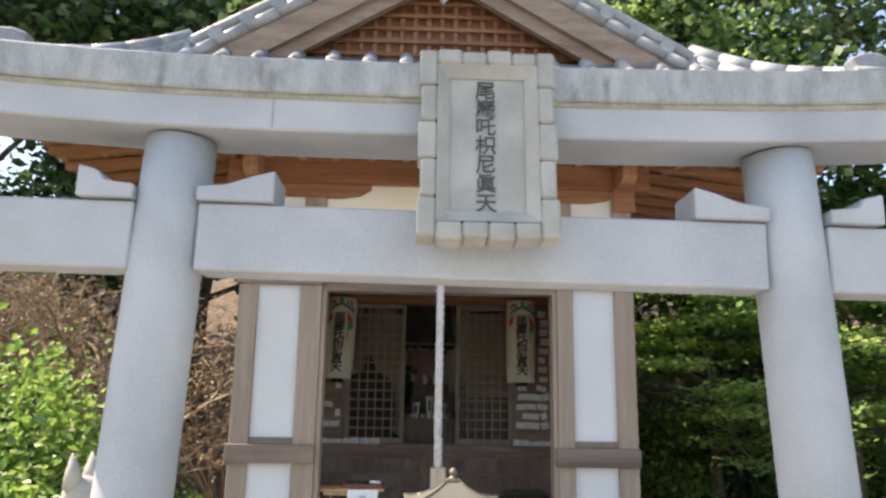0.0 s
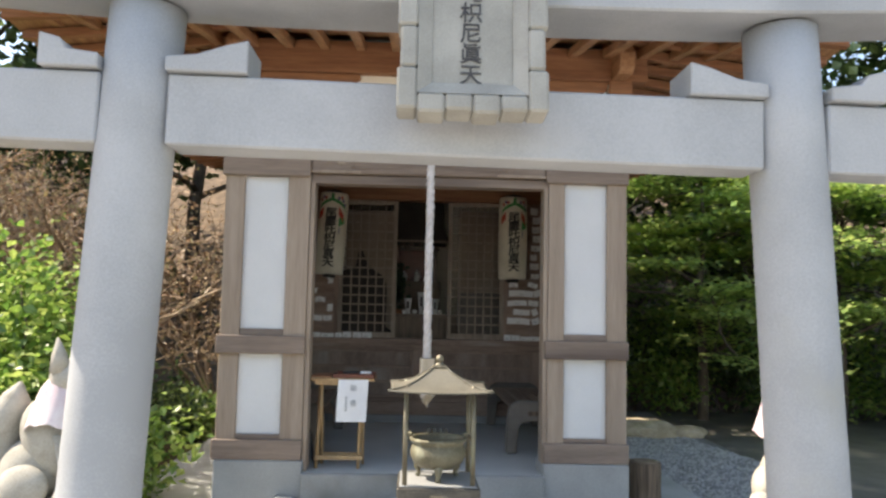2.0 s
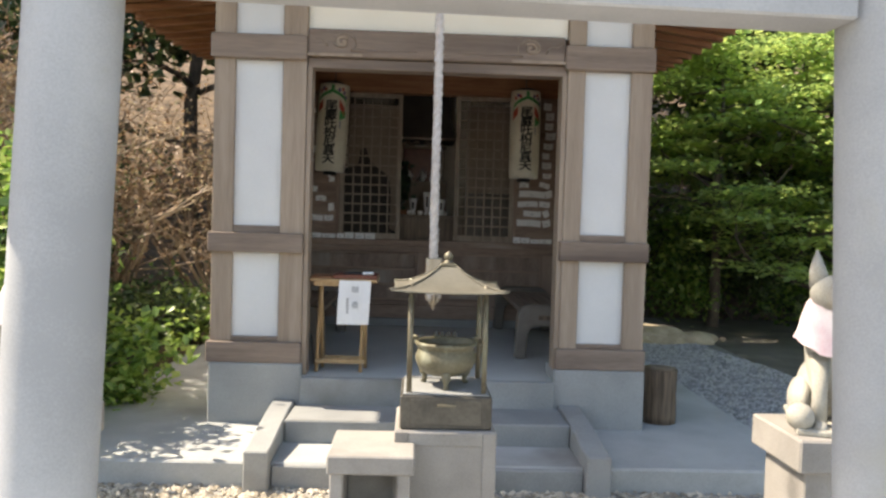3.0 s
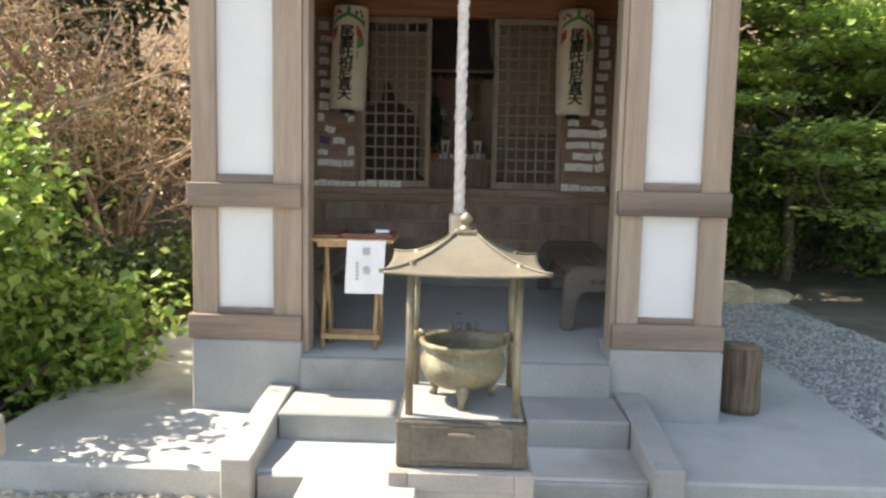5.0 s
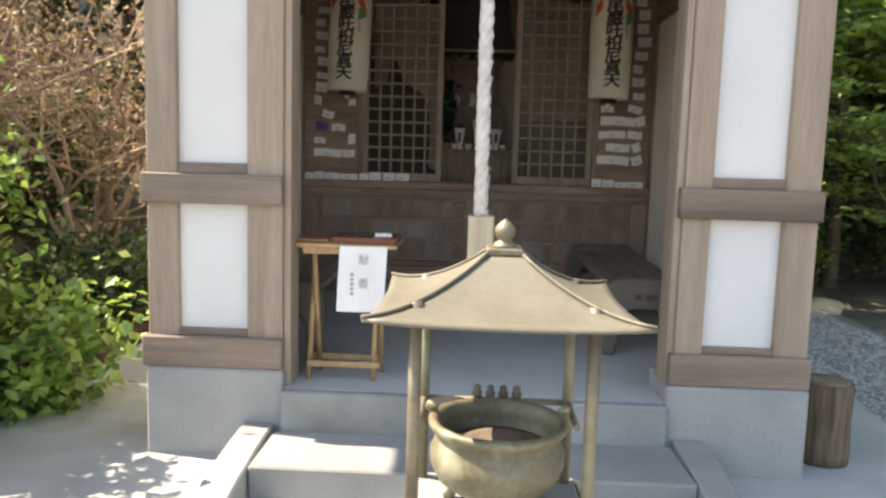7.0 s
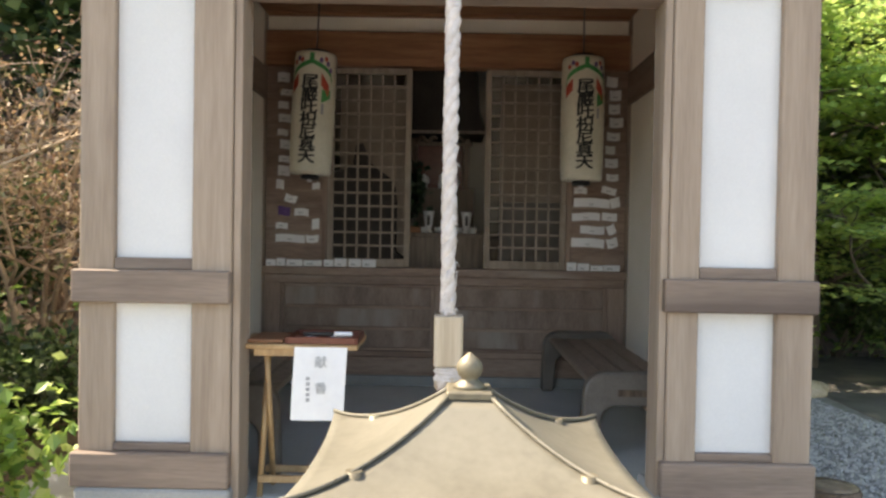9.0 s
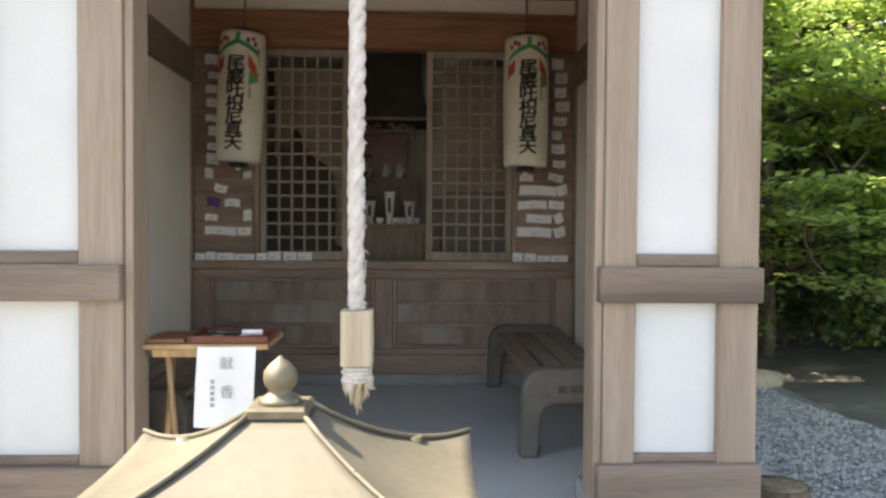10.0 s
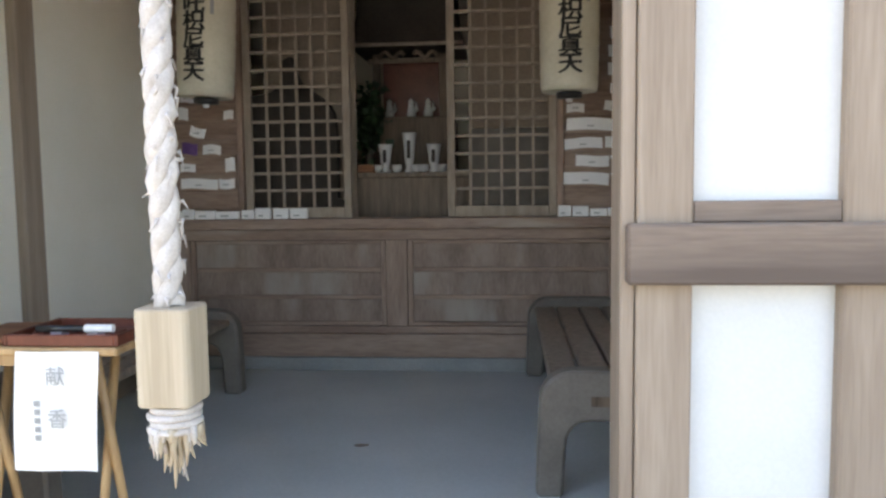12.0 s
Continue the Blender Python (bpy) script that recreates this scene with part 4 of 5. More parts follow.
# ---- fox statues ----
def fox(cx, cy, top, face):
    """A seated stone fox with a bib; face is -1 or 1 for the side it turns to."""
    bm = bmesh.new()
    def ball(x, y, z, rx, ry, rz, turn=0.0):
        own = bmesh.new()
        bmesh.ops.create_icosphere(own, subdivisions=3, radius=1)
        bmesh.ops.transform(own, matrix=Matrix.Translation((x, y, z)) @ Matrix.Rotation(turn, 4, "X") @ Matrix.Diagonal((rx, ry, rz, 1)), verts=own.verts)
        merged(bm, own)
    ball(0, 0.12, 0.17, 0.13, 0.15, 0.16)
    ball(0, 0.04, 0.33, 0.105, 0.125, 0.20, -0.35)
    ball(0, -0.04, 0.50, 0.075, 0.085, 0.13)
    ball(0, -0.07, 0.635, 0.112, 0.098, 0.088)
    tube([(0, -0.12, 0.63), (0, -0.19, 0.605), (0, -0.225, 0.597)], [0.07, 0.042, 0.02], 10, bm)
    for s in (-1, 1):
        tube([(s * 0.066, -0.05, 0.67), (s * 0.08, -0.05, 0.75), (s * 0.084, -0.04, 0.835)], [0.05, 0.036, 0.004], 10, bm)
        tube([(s * 0.055, -0.07, 0.36), (s * 0.055, -0.11, 0.18), (s * 0.055, -0.12, 0.03)], [0.045, 0.034, 0.036], 10, bm)
        ball(s * 0.055, -0.15, 0.03, 0.036, 0.06, 0.03)
        ball(s * 0.11, 0.08, 0.11, 0.06, 0.13, 0.11)
        ball(s * 0.12, -0.02, 0.03, 0.035, 0.08, 0.03)
    ball(-0.14, -0.17, 0.075, 0.062, 0.062, 0.062)
    tube([(0, 0.22, 0.08), (0.02, 0.30, 0.20), (0.02, 0.30, 0.38), (0.02, 0.24, 0.52), (0.02, 0.22, 0.60)], [0.05, 0.085, 0.10, 0.07, 0.01], 12, bm)
    for f in bm.faces:
        f.smooth = True
    merged(bm, box(-0.16, 0.16, -0.22, 0.30, -0.001, 0.03, 0.008))
    n0 = len(bm.faces)
    # bib: a short cape of cloth about the neck
    rings = []
    for j, (r, z) in enumerate(((0.082, 0.575), (0.115, 0.53), (0.14, 0.45), (0.16, 0.375), (0.163, 0.36))):
        rings.append([bm.verts.new((1.02 * (r + 0.007 * math.sin(7 * a + j)) * math.cos(a), -0.035 + 1.05 * r * math.sin(a), z + 0.06 * math.cos(a) ** 2 - 0.008 * math.sin(9 * a))) for a in [2 * math.pi * k / 28 for k in range(28)]])
    for lo, hi in zip(rings, rings[1:]):
        for k in range(28):
            f = bm.faces.new((hi[k], hi[(k + 1) % 28], lo[(k + 1) % 28], lo[k]))
            f.smooth, f.material_index = True, 1
    bmesh.ops.transform(bm, matrix=Matrix.Translation((cx, cy, top)) @ Matrix.Rotation(radians(-20 if face < 0 else 80), 4, "Z") @ Matrix.Scale(0.88, 4), verts=bm.verts)
    ob = solid("fox_statue", bm, FOX_STONE, "seated pale stone fox wearing a faded pink bib", "statue", group="fox statues")
    ob.data.materials.append(CLOTH)
    return ob


def fox_pedestal(cx, cy):
    t = thing("fox_pedestal", (cx, cy, 0), "stepped tan granite pedestal under a fox statue", "pedestal", "fox pedestals")
    part("cap", box(cx - 0.215, cx + 0.215, cy - 0.215, cy + 0.215, 0.60, 0.732, 0.008), TAN_STONE, t)
    part("die", box(cx - 0.17, cx + 0.17, cy - 0.17, cy + 0.17, 0.13, 0.60, 0.006), TAN_STONE, t)
    part("foot", box(cx - 0.24, cx + 0.24, cy - 0.24, cy + 0.24, -0.02, 0.13, 0.008), TAN_STONE, t)


for cx, face in ((1.615, -1), (-1.635, 1)):
    fox_pedestal(cx, 3.735)
    fox(cx + (0.005 if face < 0 else -0.02), 3.735, 0.732, face)

# ---- log at the corner ----
log = thing("log_stump", (1.665, 6.05, 0.145), "old bark-brown cut log standing on the pad", "log")
pr = [(0.124, 0.145), (0.127, 0.2), (0.121, 0.35), (0.125, 0.515), (0.118, 0.53)]
part("bark", spin(pr, (1.665, 6.05, 0), 26), LOG, log)
part("cut_face", spin([(0.112, 0.5305), (0.06, 0.533), (0.03, 0.531), (0.001, 0.532)], (1.665, 6.05, 0), 26), LOG_END, log, "rough grey cut face")

# ---- bell rope ----
RX, RY = 0.008, 5.43
rope = thing("bell_rope", (RX, RY, 3.3), "thick white twisted bell rope with a wooden block and frayed end", "bell rope")
for k in range(3):
    pts = []
    for i in range(121):
        z = 1.30 + 2.05 * i / 120
        a = 2 * math.pi * (z / 0.17) + k * 2 * math.pi / 3
        sway = -0.010 * (z - 1.3) / 1.5 + 0.004 * math.sin(3.1 * z)
        pts.append((RX + sway + 0.0105 * math.cos(a), RY + 0.0105 * math.sin(a), z))
    part("strand", tube(pts, [0.0172 + 0.0014 * math.sin(i * 1.9 + k) + 0.0014 * math.sin(i * 4.7 + 2 * k) for i in range(121)], 8), ROPE, rope)
outline = []
for k in range(4):
    for j in range(4):
        a = math.pi / 2 * (k + j / 3)
        outline.append((RX + (0.036 if k in (0, 3) else -0.036) + 0.014 * math.cos(a), RY + (0.036 if k < 2 else -0.036) + 0.014 * math.sin(a)))
part("wooden_block", prism(outline, 1.128, 1.302, "z", 0.003), WOOD_PALE, rope, "pale new wood block")
for k in range(4):
    z = 1.124 - 0.0125 * k
    r = 0.046 + 0.002 * (k % 2)
    part("cord_binding", spin([(r - 0.006, z - 0.012), (r, z - 0.009), (r + 0.001, z - 0.005), (r - 0.004, z + 0.001)], (RX + 0.002 * (-1) ** k, RY, 0), 18), ROPE, rope, "white cord binding")
rng = random.Random(5)
for k in range(70):
    a, r = rng.uniform(0, 2 * math.pi), 0.046 * math.sqrt(rng.random())
    ln = (0.03 + 0.085 * (1 - r / 0.046)) * rng.uniform(0.55, 1.15)
    x, y = RX + r * math.cos(a), RY + r * math.sin(a)
    out = rng.uniform(-0.25, 0.45)
    tip = (x + out * (RX - x) + rng.uniform(-0.008, 0.008), y + out * (RY - y), 1.078 - ln)
    part("frayed_tuft", tube([(x, y, 1.09), (x + 0.1 * (RX - x) + rng.uniform(-0.008, 0.008), y, 1.082 - 0.5 * ln), tip], [rng.uniform(0.006, 0.011), rng.uniform(0.004, 0.008), 0.0008], 5), WOOD_PALE if k % 3 else ROPE, rope)
fluff = bmesh.new()
for k in range(110):
    z = 1.31 + 1.9 * rng.random() ** 1.6
    a = rng.uniform(0, 2 * math.pi)
    u = Vector((math.cos(a), math.sin(a), 0))
    q = Vector((RX - 0.010 * (z - 1.3) / 1.5, RY, z)) + u * 0.022
    tube([q, q + u * rng.uniform(0.003, 0.008) + Vector((0, 0, rng.uniform(-0.012, 0.008))), q + u * rng.uniform(0.002, 0.013) + Vector((rng.uniform(-0.01, 0.01), 0, rng.uniform(-0.03, 0.012)))], [0.0045, 0.003, 0.0008], 4, fluff)
tagged(part("loose_fibre", fluff, ROPE, rope, "loose frayed fibres"), kind="stuff")
part("hanger", tube([(RX - 0.01, RY, 3.33), (RX - 0.01, RY, 3.50)], [0.012, 0.012], 8), DARK_METAL, rope)

# ---- paper lanterns ----
def lantern(x, y, z0, z1):
    r = 0.147
    t = thing("paper_lantern", (x, y, z1 + 0.05), "ivory cylindrical paper lantern with black brush characters", "lantern", "paper lanterns")
    prof = []
    n = 26
    for k in range(n + 1):
        f = k / n
        rr = r * (0.93 + 0.07 * math.sin(math.pi * min(1, max(0, f))) ** 0.5)
        prof.append((rr + (0.0016 if k % 2 else -0.0016), z0 + (z1 - z0) * f))
    part("paper_body", spin(prof, (x, y, 0), 40), LANTERN, t)
    part("cap", spin([(0.088, z1), (0.09, z1 + 0.02), (0.075, z1 + 0.028), (0.02, z1 + 0.03)], (x, y, 0), 24), BLACK_PLASTIC, t, "black top ring")
    part("base_cap", spin([(0.02, z0 - 0.034), (0.062, z0 - 0.03), (0.064, z0 - 0.004), (0.05, z0)], (x, y, 0), 20), BLACK_PLASTIC, t, "black base ring")
    part("bulb_socket", spin([(0.014, z0 - 0.05), (0.02, z0 - 0.03)], (x, y, 0), 12), PAPER, t, "white socket")
    part("hook", tube([(x, y, z1 + 0.03), (x, y, z1 + 0.37)], [0.006, 0.006], 6), DARK_METAL, t)

    def patch(a0, a1, za, zb, material, name, label, shape=None):
        bm = bmesh.new()
        cols = []
        m = 10
        for i in range(m + 1):
            f = i / m
            a = -math.pi / 2 + a0 + (a1 - a0) * f
            lo, hi = shape(f) if shape else (0.0, 1.0)
            cols.append([bm.verts.new((x + (r + 0.0042) * math.cos(a), y + (r + 0.0042) * math.sin(a), za + (zb - za) * v)) for v in (lo, hi)])
        for c, d in zip(cols, cols[1:]):
            bm.faces.new((c[0], d[0], d[1], c[1]))
        part(name, bm, material, t, label)

    top = z1 - 0.015
    patch(-0.1, 0.1, top - 0.075, top, GREEN_INK, "green_band", "green printed band")
    patch(-1.0, -0.1, top - 0.20, top - 0.04, GREEN_INK, "green_leaf", "green printed arch", lambda f: (0.75 * f ** 0.4, 0.2 + 0.75 * f ** 0.4))
    patch(0.1, 1.0, top - 0.20, top - 0.04, GREEN_INK, "green_leaf", "green printed arch", lambda f: (0.75 * (1 - f) ** 0.4, 0.2 + 0.75 * (1 - f) ** 0.4))
    patch(0.45, 0.85, top - 0.29, top - 0.13, RED_INK, "red_band", "red printed ribbon", lambda f: (0.5 * (1 - f), 1 - 0.5 * f))
    patch(-1.0, -0.62, top - 0.27, top - 0.14, RED_INK, "red_band", "red printed ribbon", lambda f: (0.4 * f, 1 - 0.4 * (1 - f)))
    patch(0.5, 0.95, top - 0.33, top - 0.24, GREEN_INK, "green_leaf", "green printed tail", lambda f: (0.4 * f, 1))
    for a, dz, ink in ((-0.45, 0.03, RED_INK), (0.42, 0.03, PURPLE), (0.75, 0.05, PURPLE), (-0.8, 0.045, RED_INK), (0.65, 0.02, RED_INK), (-0.62, 0.02, PURPLE), (0.9, 0.09, PURPLE)):
        patch(a - 0.09, a + 0.09, top - dz - 0.035, top - dz, ink, "printed_flower", "printed flower spot", lambda f: (0.5 - math.sqrt(max(0, 0.25 - (f - 0.5) ** 2)), 0.5 + math.sqrt(max(0, 0.25 - (f - 0.5) ** 2))))
    patch(0.5, 0.62, z1 - 0.42, z1 - 0.35, GREY_INK, "small_mark", "faint small mark")
    h = (z1 - z0) * 0.708 / 7
    for k, ch in enumerate("尾巖吒枳尼真天"):
        m = Matrix.Translation((0, 0, z1 - 0.213 - h * k)) @ Matrix.Rotation(radians(90), 4, "X")
        bm = bmesh.new()
        for dx, dz in ((0, 0), (0.0036, 0.0015), (-0.0036, -0.0015), (0.0018, -0.0026)):
            merged(bm, lettering(ch, h * 1.22, Matrix.Translation((dx - 0.006, 0, dz)) @ m, 0.0, 1.12))
        for q in range(-9, 10):
            bmesh.ops.bisect_plane(bm, geom=bm.verts[:] + bm.edges[:] + bm.faces[:], plane_co=(0.01 * q, 0, 0), plane_no=(1, 0, 0))
        for v in bm.verts:
            a = -math.pi / 2 + v.co.x / r
            v.co.x, v.co.y = x + (r + 0.0085) * math.cos(a), y + (r + 0.0085) * math.sin(a)
        part("brush_character", bm, INK, t, "black brush character")
    return t


leaning = lantern(-0.914, 8.017, 1.972, 2.790)
leaning.rotation_euler.y = radians(2.4)
lantern(0.906, 8.017, 1.962, 2.790)

# ---- folding table with its notice ----
TY = 5.97
table = thing("folding_table", (-0.56, TY, FLOOR_Z), "narrow folding table with thin varnished wooden legs", "table")
part("tabletop", box(-0.845, -0.325, TY - 0.05, TY + 0.30, 1.117, 1.138, 0.004), WOOD_ORANGE, table)
for x in (-0.735, -0.43):
    part("leg", tube([(x, TY - 0.01, FLOOR_Z), (x, TY + 0.15, 1.117)], [0.013, 0.013], 8), WOOD_ORANGE, table)
    part("leg", tube([(x + 0.022, TY + 0.16, FLOOR_Z), (x + 0.022, TY + 0.0, 1.117)], [0.013, 0.013], 8), WOOD_ORANGE, table)
for y in (TY + 0.004, TY + 0.148):
    part("stretcher", box(-0.745, -0.40, y - 0.01, y + 0.01, 0.545, 0.575, 0.003), WOOD_ORANGE, table)
part("apron", box(-0.76, -0.40, TY - 0.035, TY - 0.015, 1.087, 1.1345, 0.002), WOOD_ORANGE, table)

notice = thing("paper_notice", (-0.45, TY - 0.06, 1.122), "white paper notice taped to the table edge", "notice")
bm = bmesh.new()
g = []
for j in range(9):
    f = j / 8
    g.append([bm.verts.new((-0.585 + 0.218 * i / 6 - 0.012 * f, TY - 0.056 - 0.012 * math.sin(2.2 * f) - 0.004 * math.sin(i), 1.13 - 0.302 * f)) for i in range(7)])
for a, b in zip(g, g[1:]):
    for i in range(6):
        bm.faces.new((a[i], b[i], b[i + 1], a[i + 1])).smooth = True
part("sheet", bm, PAPER, notice)
for ch, dx, dz, sz in (("献", 0.080, -0.062, 0.052), ("香", 0.080, -0.170, 0.052)):
    m = Matrix.Translation((-0.553 + dx, TY - 0.074, 1.13 + dz)) @ Matrix.Rotation(radians(90), 4, "X")
    part("character", lettering(ch, sz, m, 0.0005), GREY_INK, notice, "grey brush character")
for k in range(5):
    part("small_print", box(-0.533, -0.518, TY - 0.0735, TY - 0.0725, 0.995 - 0.022 * k, 1.009 - 0.022 * k, 0), GREY_INK, notice, "unreadable small print")

tr = thing("incense_tray", (-0.47, TY + 0.1, 1.139), "dark red lacquer tray lying on the table", "tray")
part("tray_floor", box(-0.62, -0.335, TY - 0.03, TY + 0.2, 1.139, 1.146, 0.002), LACQUER, tr)
for x0, x1, y0, y1 in ((-0.63, -0.618, TY - 0.04, TY + 0.21), (-0.337, -0.325, TY - 0.04, TY + 0.21), (-0.618, -0.337, TY - 0.04, TY - 0.028), (-0.618, -0.337, TY + 0.198, TY + 0.21)):
    part("tray_rim", box(x0, x1, y0, y1, 1.139, 1.169, 0.003), LACQUER, tr)
red = thing("wooden_tray", (-0.72, TY + 0.1, 1.139), "flat reddish wooden tray lying on the table", "tray")
part("tray_floor", box(-0.79, -0.64, TY - 0.03, TY + 0.22, 1.139, 1.154, 0.004), WOOD_RED, red)
pen = thing("marker_pen", (-0.42, TY + 0.03, 1.172), "black marker pen with a white label", "pen")
part("barrel", tube([(-0.56, TY + 0.0, 1.177), (-0.43, TY + 0.0, 1.178)], [0.009, 0.009], 10), BLACK_PLASTIC, pen)
part("label", tube([(-0.43, TY + 0.0, 1.178), (-0.355, TY + 0.0, 1.179)], [0.0105, 0.0105], 10), PAPER, pen, "white wrap label")
packets = []
for k in range(5):
    rest = thing("incense_stick_box", (-0.60 + 0.05 * k, TY + 0.06, 1.146), "small pinkish packet in the lacquer tray", "packet", "packets in the tray")
    part("packet", box(-0.605 + 0.05 * k, -0.572 + 0.05 * k, TY + 0.045, TY + 0.10, 1.1465, 1.160, 0.002), CLOTH if k % 2 else LACQUER, rest)
    packets.append(rest)

settle((-0.04, 0, -0.022), table, notice, tr, red, pen, *packets)

# ---- benches ----
def bench(x0, x1, y0, y1, side):
    t = thing("bench", ((x0 + x1) / 2, (y0 + y1) / 2, FLOOR_Z), "grey-brown slatted bench with moulded arched end frames", "bench", "porch benches")
    h = 0.43
    for y in (y0, y1 - 0.085):
        out, inn = [], []
        n = 8
        for k in range(n + 1):
            a = math.pi / 2 * k / n
            out.append((x0 + 0.11 - 0.11 * math.cos(a), FLOOR_Z + h - 0.11 + 0.11 * math.sin(a)))
        for k in range(n + 1):
            a = math.pi / 2 * (1 - k / n)
            out.append((x1 - 0.11 + 0.11 * math.cos(a), FLOOR_Z + h - 0.11 + 0.11 * math.sin(a)))
        for k in range(n + 1):
            a = math.pi / 2 * k / n
            inn.append((x1 - 0.165 + 0.075 * math.cos(a), FLOOR_Z + 0.185 + 0.075 * math.sin(a)))
        for k in range(n + 1):
            a = math.pi / 2 * (1 - k / n)
            inn.append((x0 + 0.165 - 0.075 * math.cos(a), FLOOR_Z + 0.185 + 0.075 * math.sin(a)))
        line = [(x0 - 0.012, FLOOR_Z)] + out + [(x1 + 0.012, FLOOR_Z), (x1 - 0.078, FLOOR_Z)] + inn + [(x0 + 0.078, FLOOR_Z)]
        end = part("end_frame", prism(line, y, y + 0.085, "y", 0.01), BENCH_GREY, t, "moulded arched end frame")
        # the slot isn't cut: a dark brown block gives the shade of the hole
        part("hand_slot", box((x0 + x1) / 2 - 0.10, (x0 + x1) / 2 + 0.10, y - 0.002, y + 0.087, FLOOR_Z + 0.308, FLOOR_Z + 0.350, 0.006), LOG, end, "open hand slot, its shade drawn as a dark brown block")
    w = (x1 - x0 - 0.06) / 4
    for k in range(4):
        a = x0 + 0.03 + w * k
        part("slat", box(a + 0.006, a + w - 0.006, y0 + 0.086, y1 - 0.086, FLOOR_Z + 0.352, FLOOR_Z + 0.385, 0.006), WOOD_DARK, t)
    part("under_rail", box((x0 + x1) / 2 - 0.03, (x0 + x1) / 2 + 0.03, y0 + 0.086, y1 - 0.086, FLOOR_Z + 0.29, FLOOR_Z + 0.351, 0.004), DARK_METAL, t)


bench(0.705, 1.235, 6.62, 8.33, 1)
bench(-1.28, -0.755, 6.20, 7.90, -1)

# ---- votive slips pasted on the clapboards ----
rng = random.Random(11)


def slip(x0, x1, z0, z1, tone, lean=0.0):
    bm = box(x0, x1, BACK - 0.008, BACK - 0.003, z0, z1, 0)
    # the paper bows a little and hangs askew
    bmesh.ops.subdivide_edges(bm, edges=[e for e in bm.edges if abs(e.verts[0].co.x - e.verts[1].co.x) > 0.01], cuts=4)
    for v in bm.verts:
        v.co.y -= 0.006 * math.sin(math.pi * (v.co.x - x0) / (x1 - x0))
        v.co.z += 0.004 * math.sin(5 * (v.co.x - x0) / (x1 - x0) + 40 * x0)
    mid = ((x0 + x1) / 2, BACK, (z0 + z1) / 2)
    bmesh.ops.rotate(bm, cent=mid, matrix=Matrix.Rotation(radians(lean), 3, "Y"), verts=bm.verts)
    colour = "small dark purple" if tone is PURPLE else "small white"
    t = solid("votive_slip", bm, tone, colour + " votive slip tucked behind the wall slats", "paper slip", group="votive slips")
    if tone is PAPER and x1 - x0 > 0.08:
        m = (x0 + x1) / 2
        part("print", box(m - 0.02, m + 0.015, BACK - 0.0155, BACK - 0.0145, z0 + 0.02, z0 + 0.026, 0), GREY_INK, t, "faint unreadable print")


# rows from the sill upwards: (row, left, right, height, lean, tone)
SLIPS = ((0, -1.26, -1.045, 0.058, 1, PAPER), (0, -1.036, -0.945, 0.056, 0, PAPER), (1, -1.26, -1.172, 0.046, -2, PAPER), (1, -0.996, -0.94, 0.078, 0, PAPER),
         (2, -1.244, -1.156, 0.066, 3, PURPLE), (2, -1.124, -1.02, 0.054, 2, PAPER), (3, -1.196, -1.108, 0.056, 16, PAPER), (4, -1.26, -1.204, 0.07, 0, PAPER), (4, -0.996, -0.94, 0.05, 3, PAPER),
         (0, 0.902, 1.147, 0.066, 3, PAPER), (0, 1.165, 1.245, 0.07, -14, PAPER), (1, 0.969, 1.147, 0.06, 0, PAPER), (1, 1.165, 1.227, 0.07, -22, PAPER), (2, 0.907, 1.112, 0.058, -1, PAPER),
         (2, 1.126, 1.236, 0.06, 0, PAPER), (3, 0.919, 1.182, 0.066, 2, PAPER), (3, 1.186, 1.254, 0.074, -8, PAPER), (4, 0.919, 1.014, 0.048, 0, PAPER), (4, 1.12, 1.227, 0.052, 10, PAPER))
for k, a, b, h, lean, tone in SLIPS:
    slip(a, b, SLAT_Z[k] + 0.001, SLAT_Z[k] + h, tone, lean)
for k in range(5, 13):
    a = -1.25 + rng.uniform(-0.01, 0.015)
    slip(a, a + rng.uniform(0.07, 0.10), SLAT_Z[k], SLAT_Z[k] + rng.uniform(0.045, 0.075), PAPER, rng.uniform(-3, 3))
    a = 1.147 + rng.uniform(-0.01, 0.02)
    slip(a, a + rng.uniform(0.07, 0.10), SLAT_Z[k], SLAT_Z[k] + rng.uniform(0.045, 0.075), PAPER, rng.uniform(-3, 3))
for x0, x1 in ((-1.32, -0.515), (0.872, 1.29)):
    x = x0
    while x < x1 - 0.05:
        w = rng.uniform(0.06, 0.16)
        pk = thing("paper_packet", (x + w / 2, BACK - 0.03, 1.331), "white folded paper packet lying on the sill", "paper packet", "packets on the sill")
        part("packet", box(x, min(x + w, x1), BACK - 0.045, BACK - 0.0205, 1.3305, 1.362 + rng.uniform(0.01, 0.03), 0.003), PAPER, pk)
        part("mark", box(x + 0.2 * w, x + 0.55 * w, BACK - 0.047, BACK - 0.0455, 1.345, 1.353, 0), GREY_INK, pk, "grey unreadable print")
        x += w + rng.uniform(0.004, 0.02)

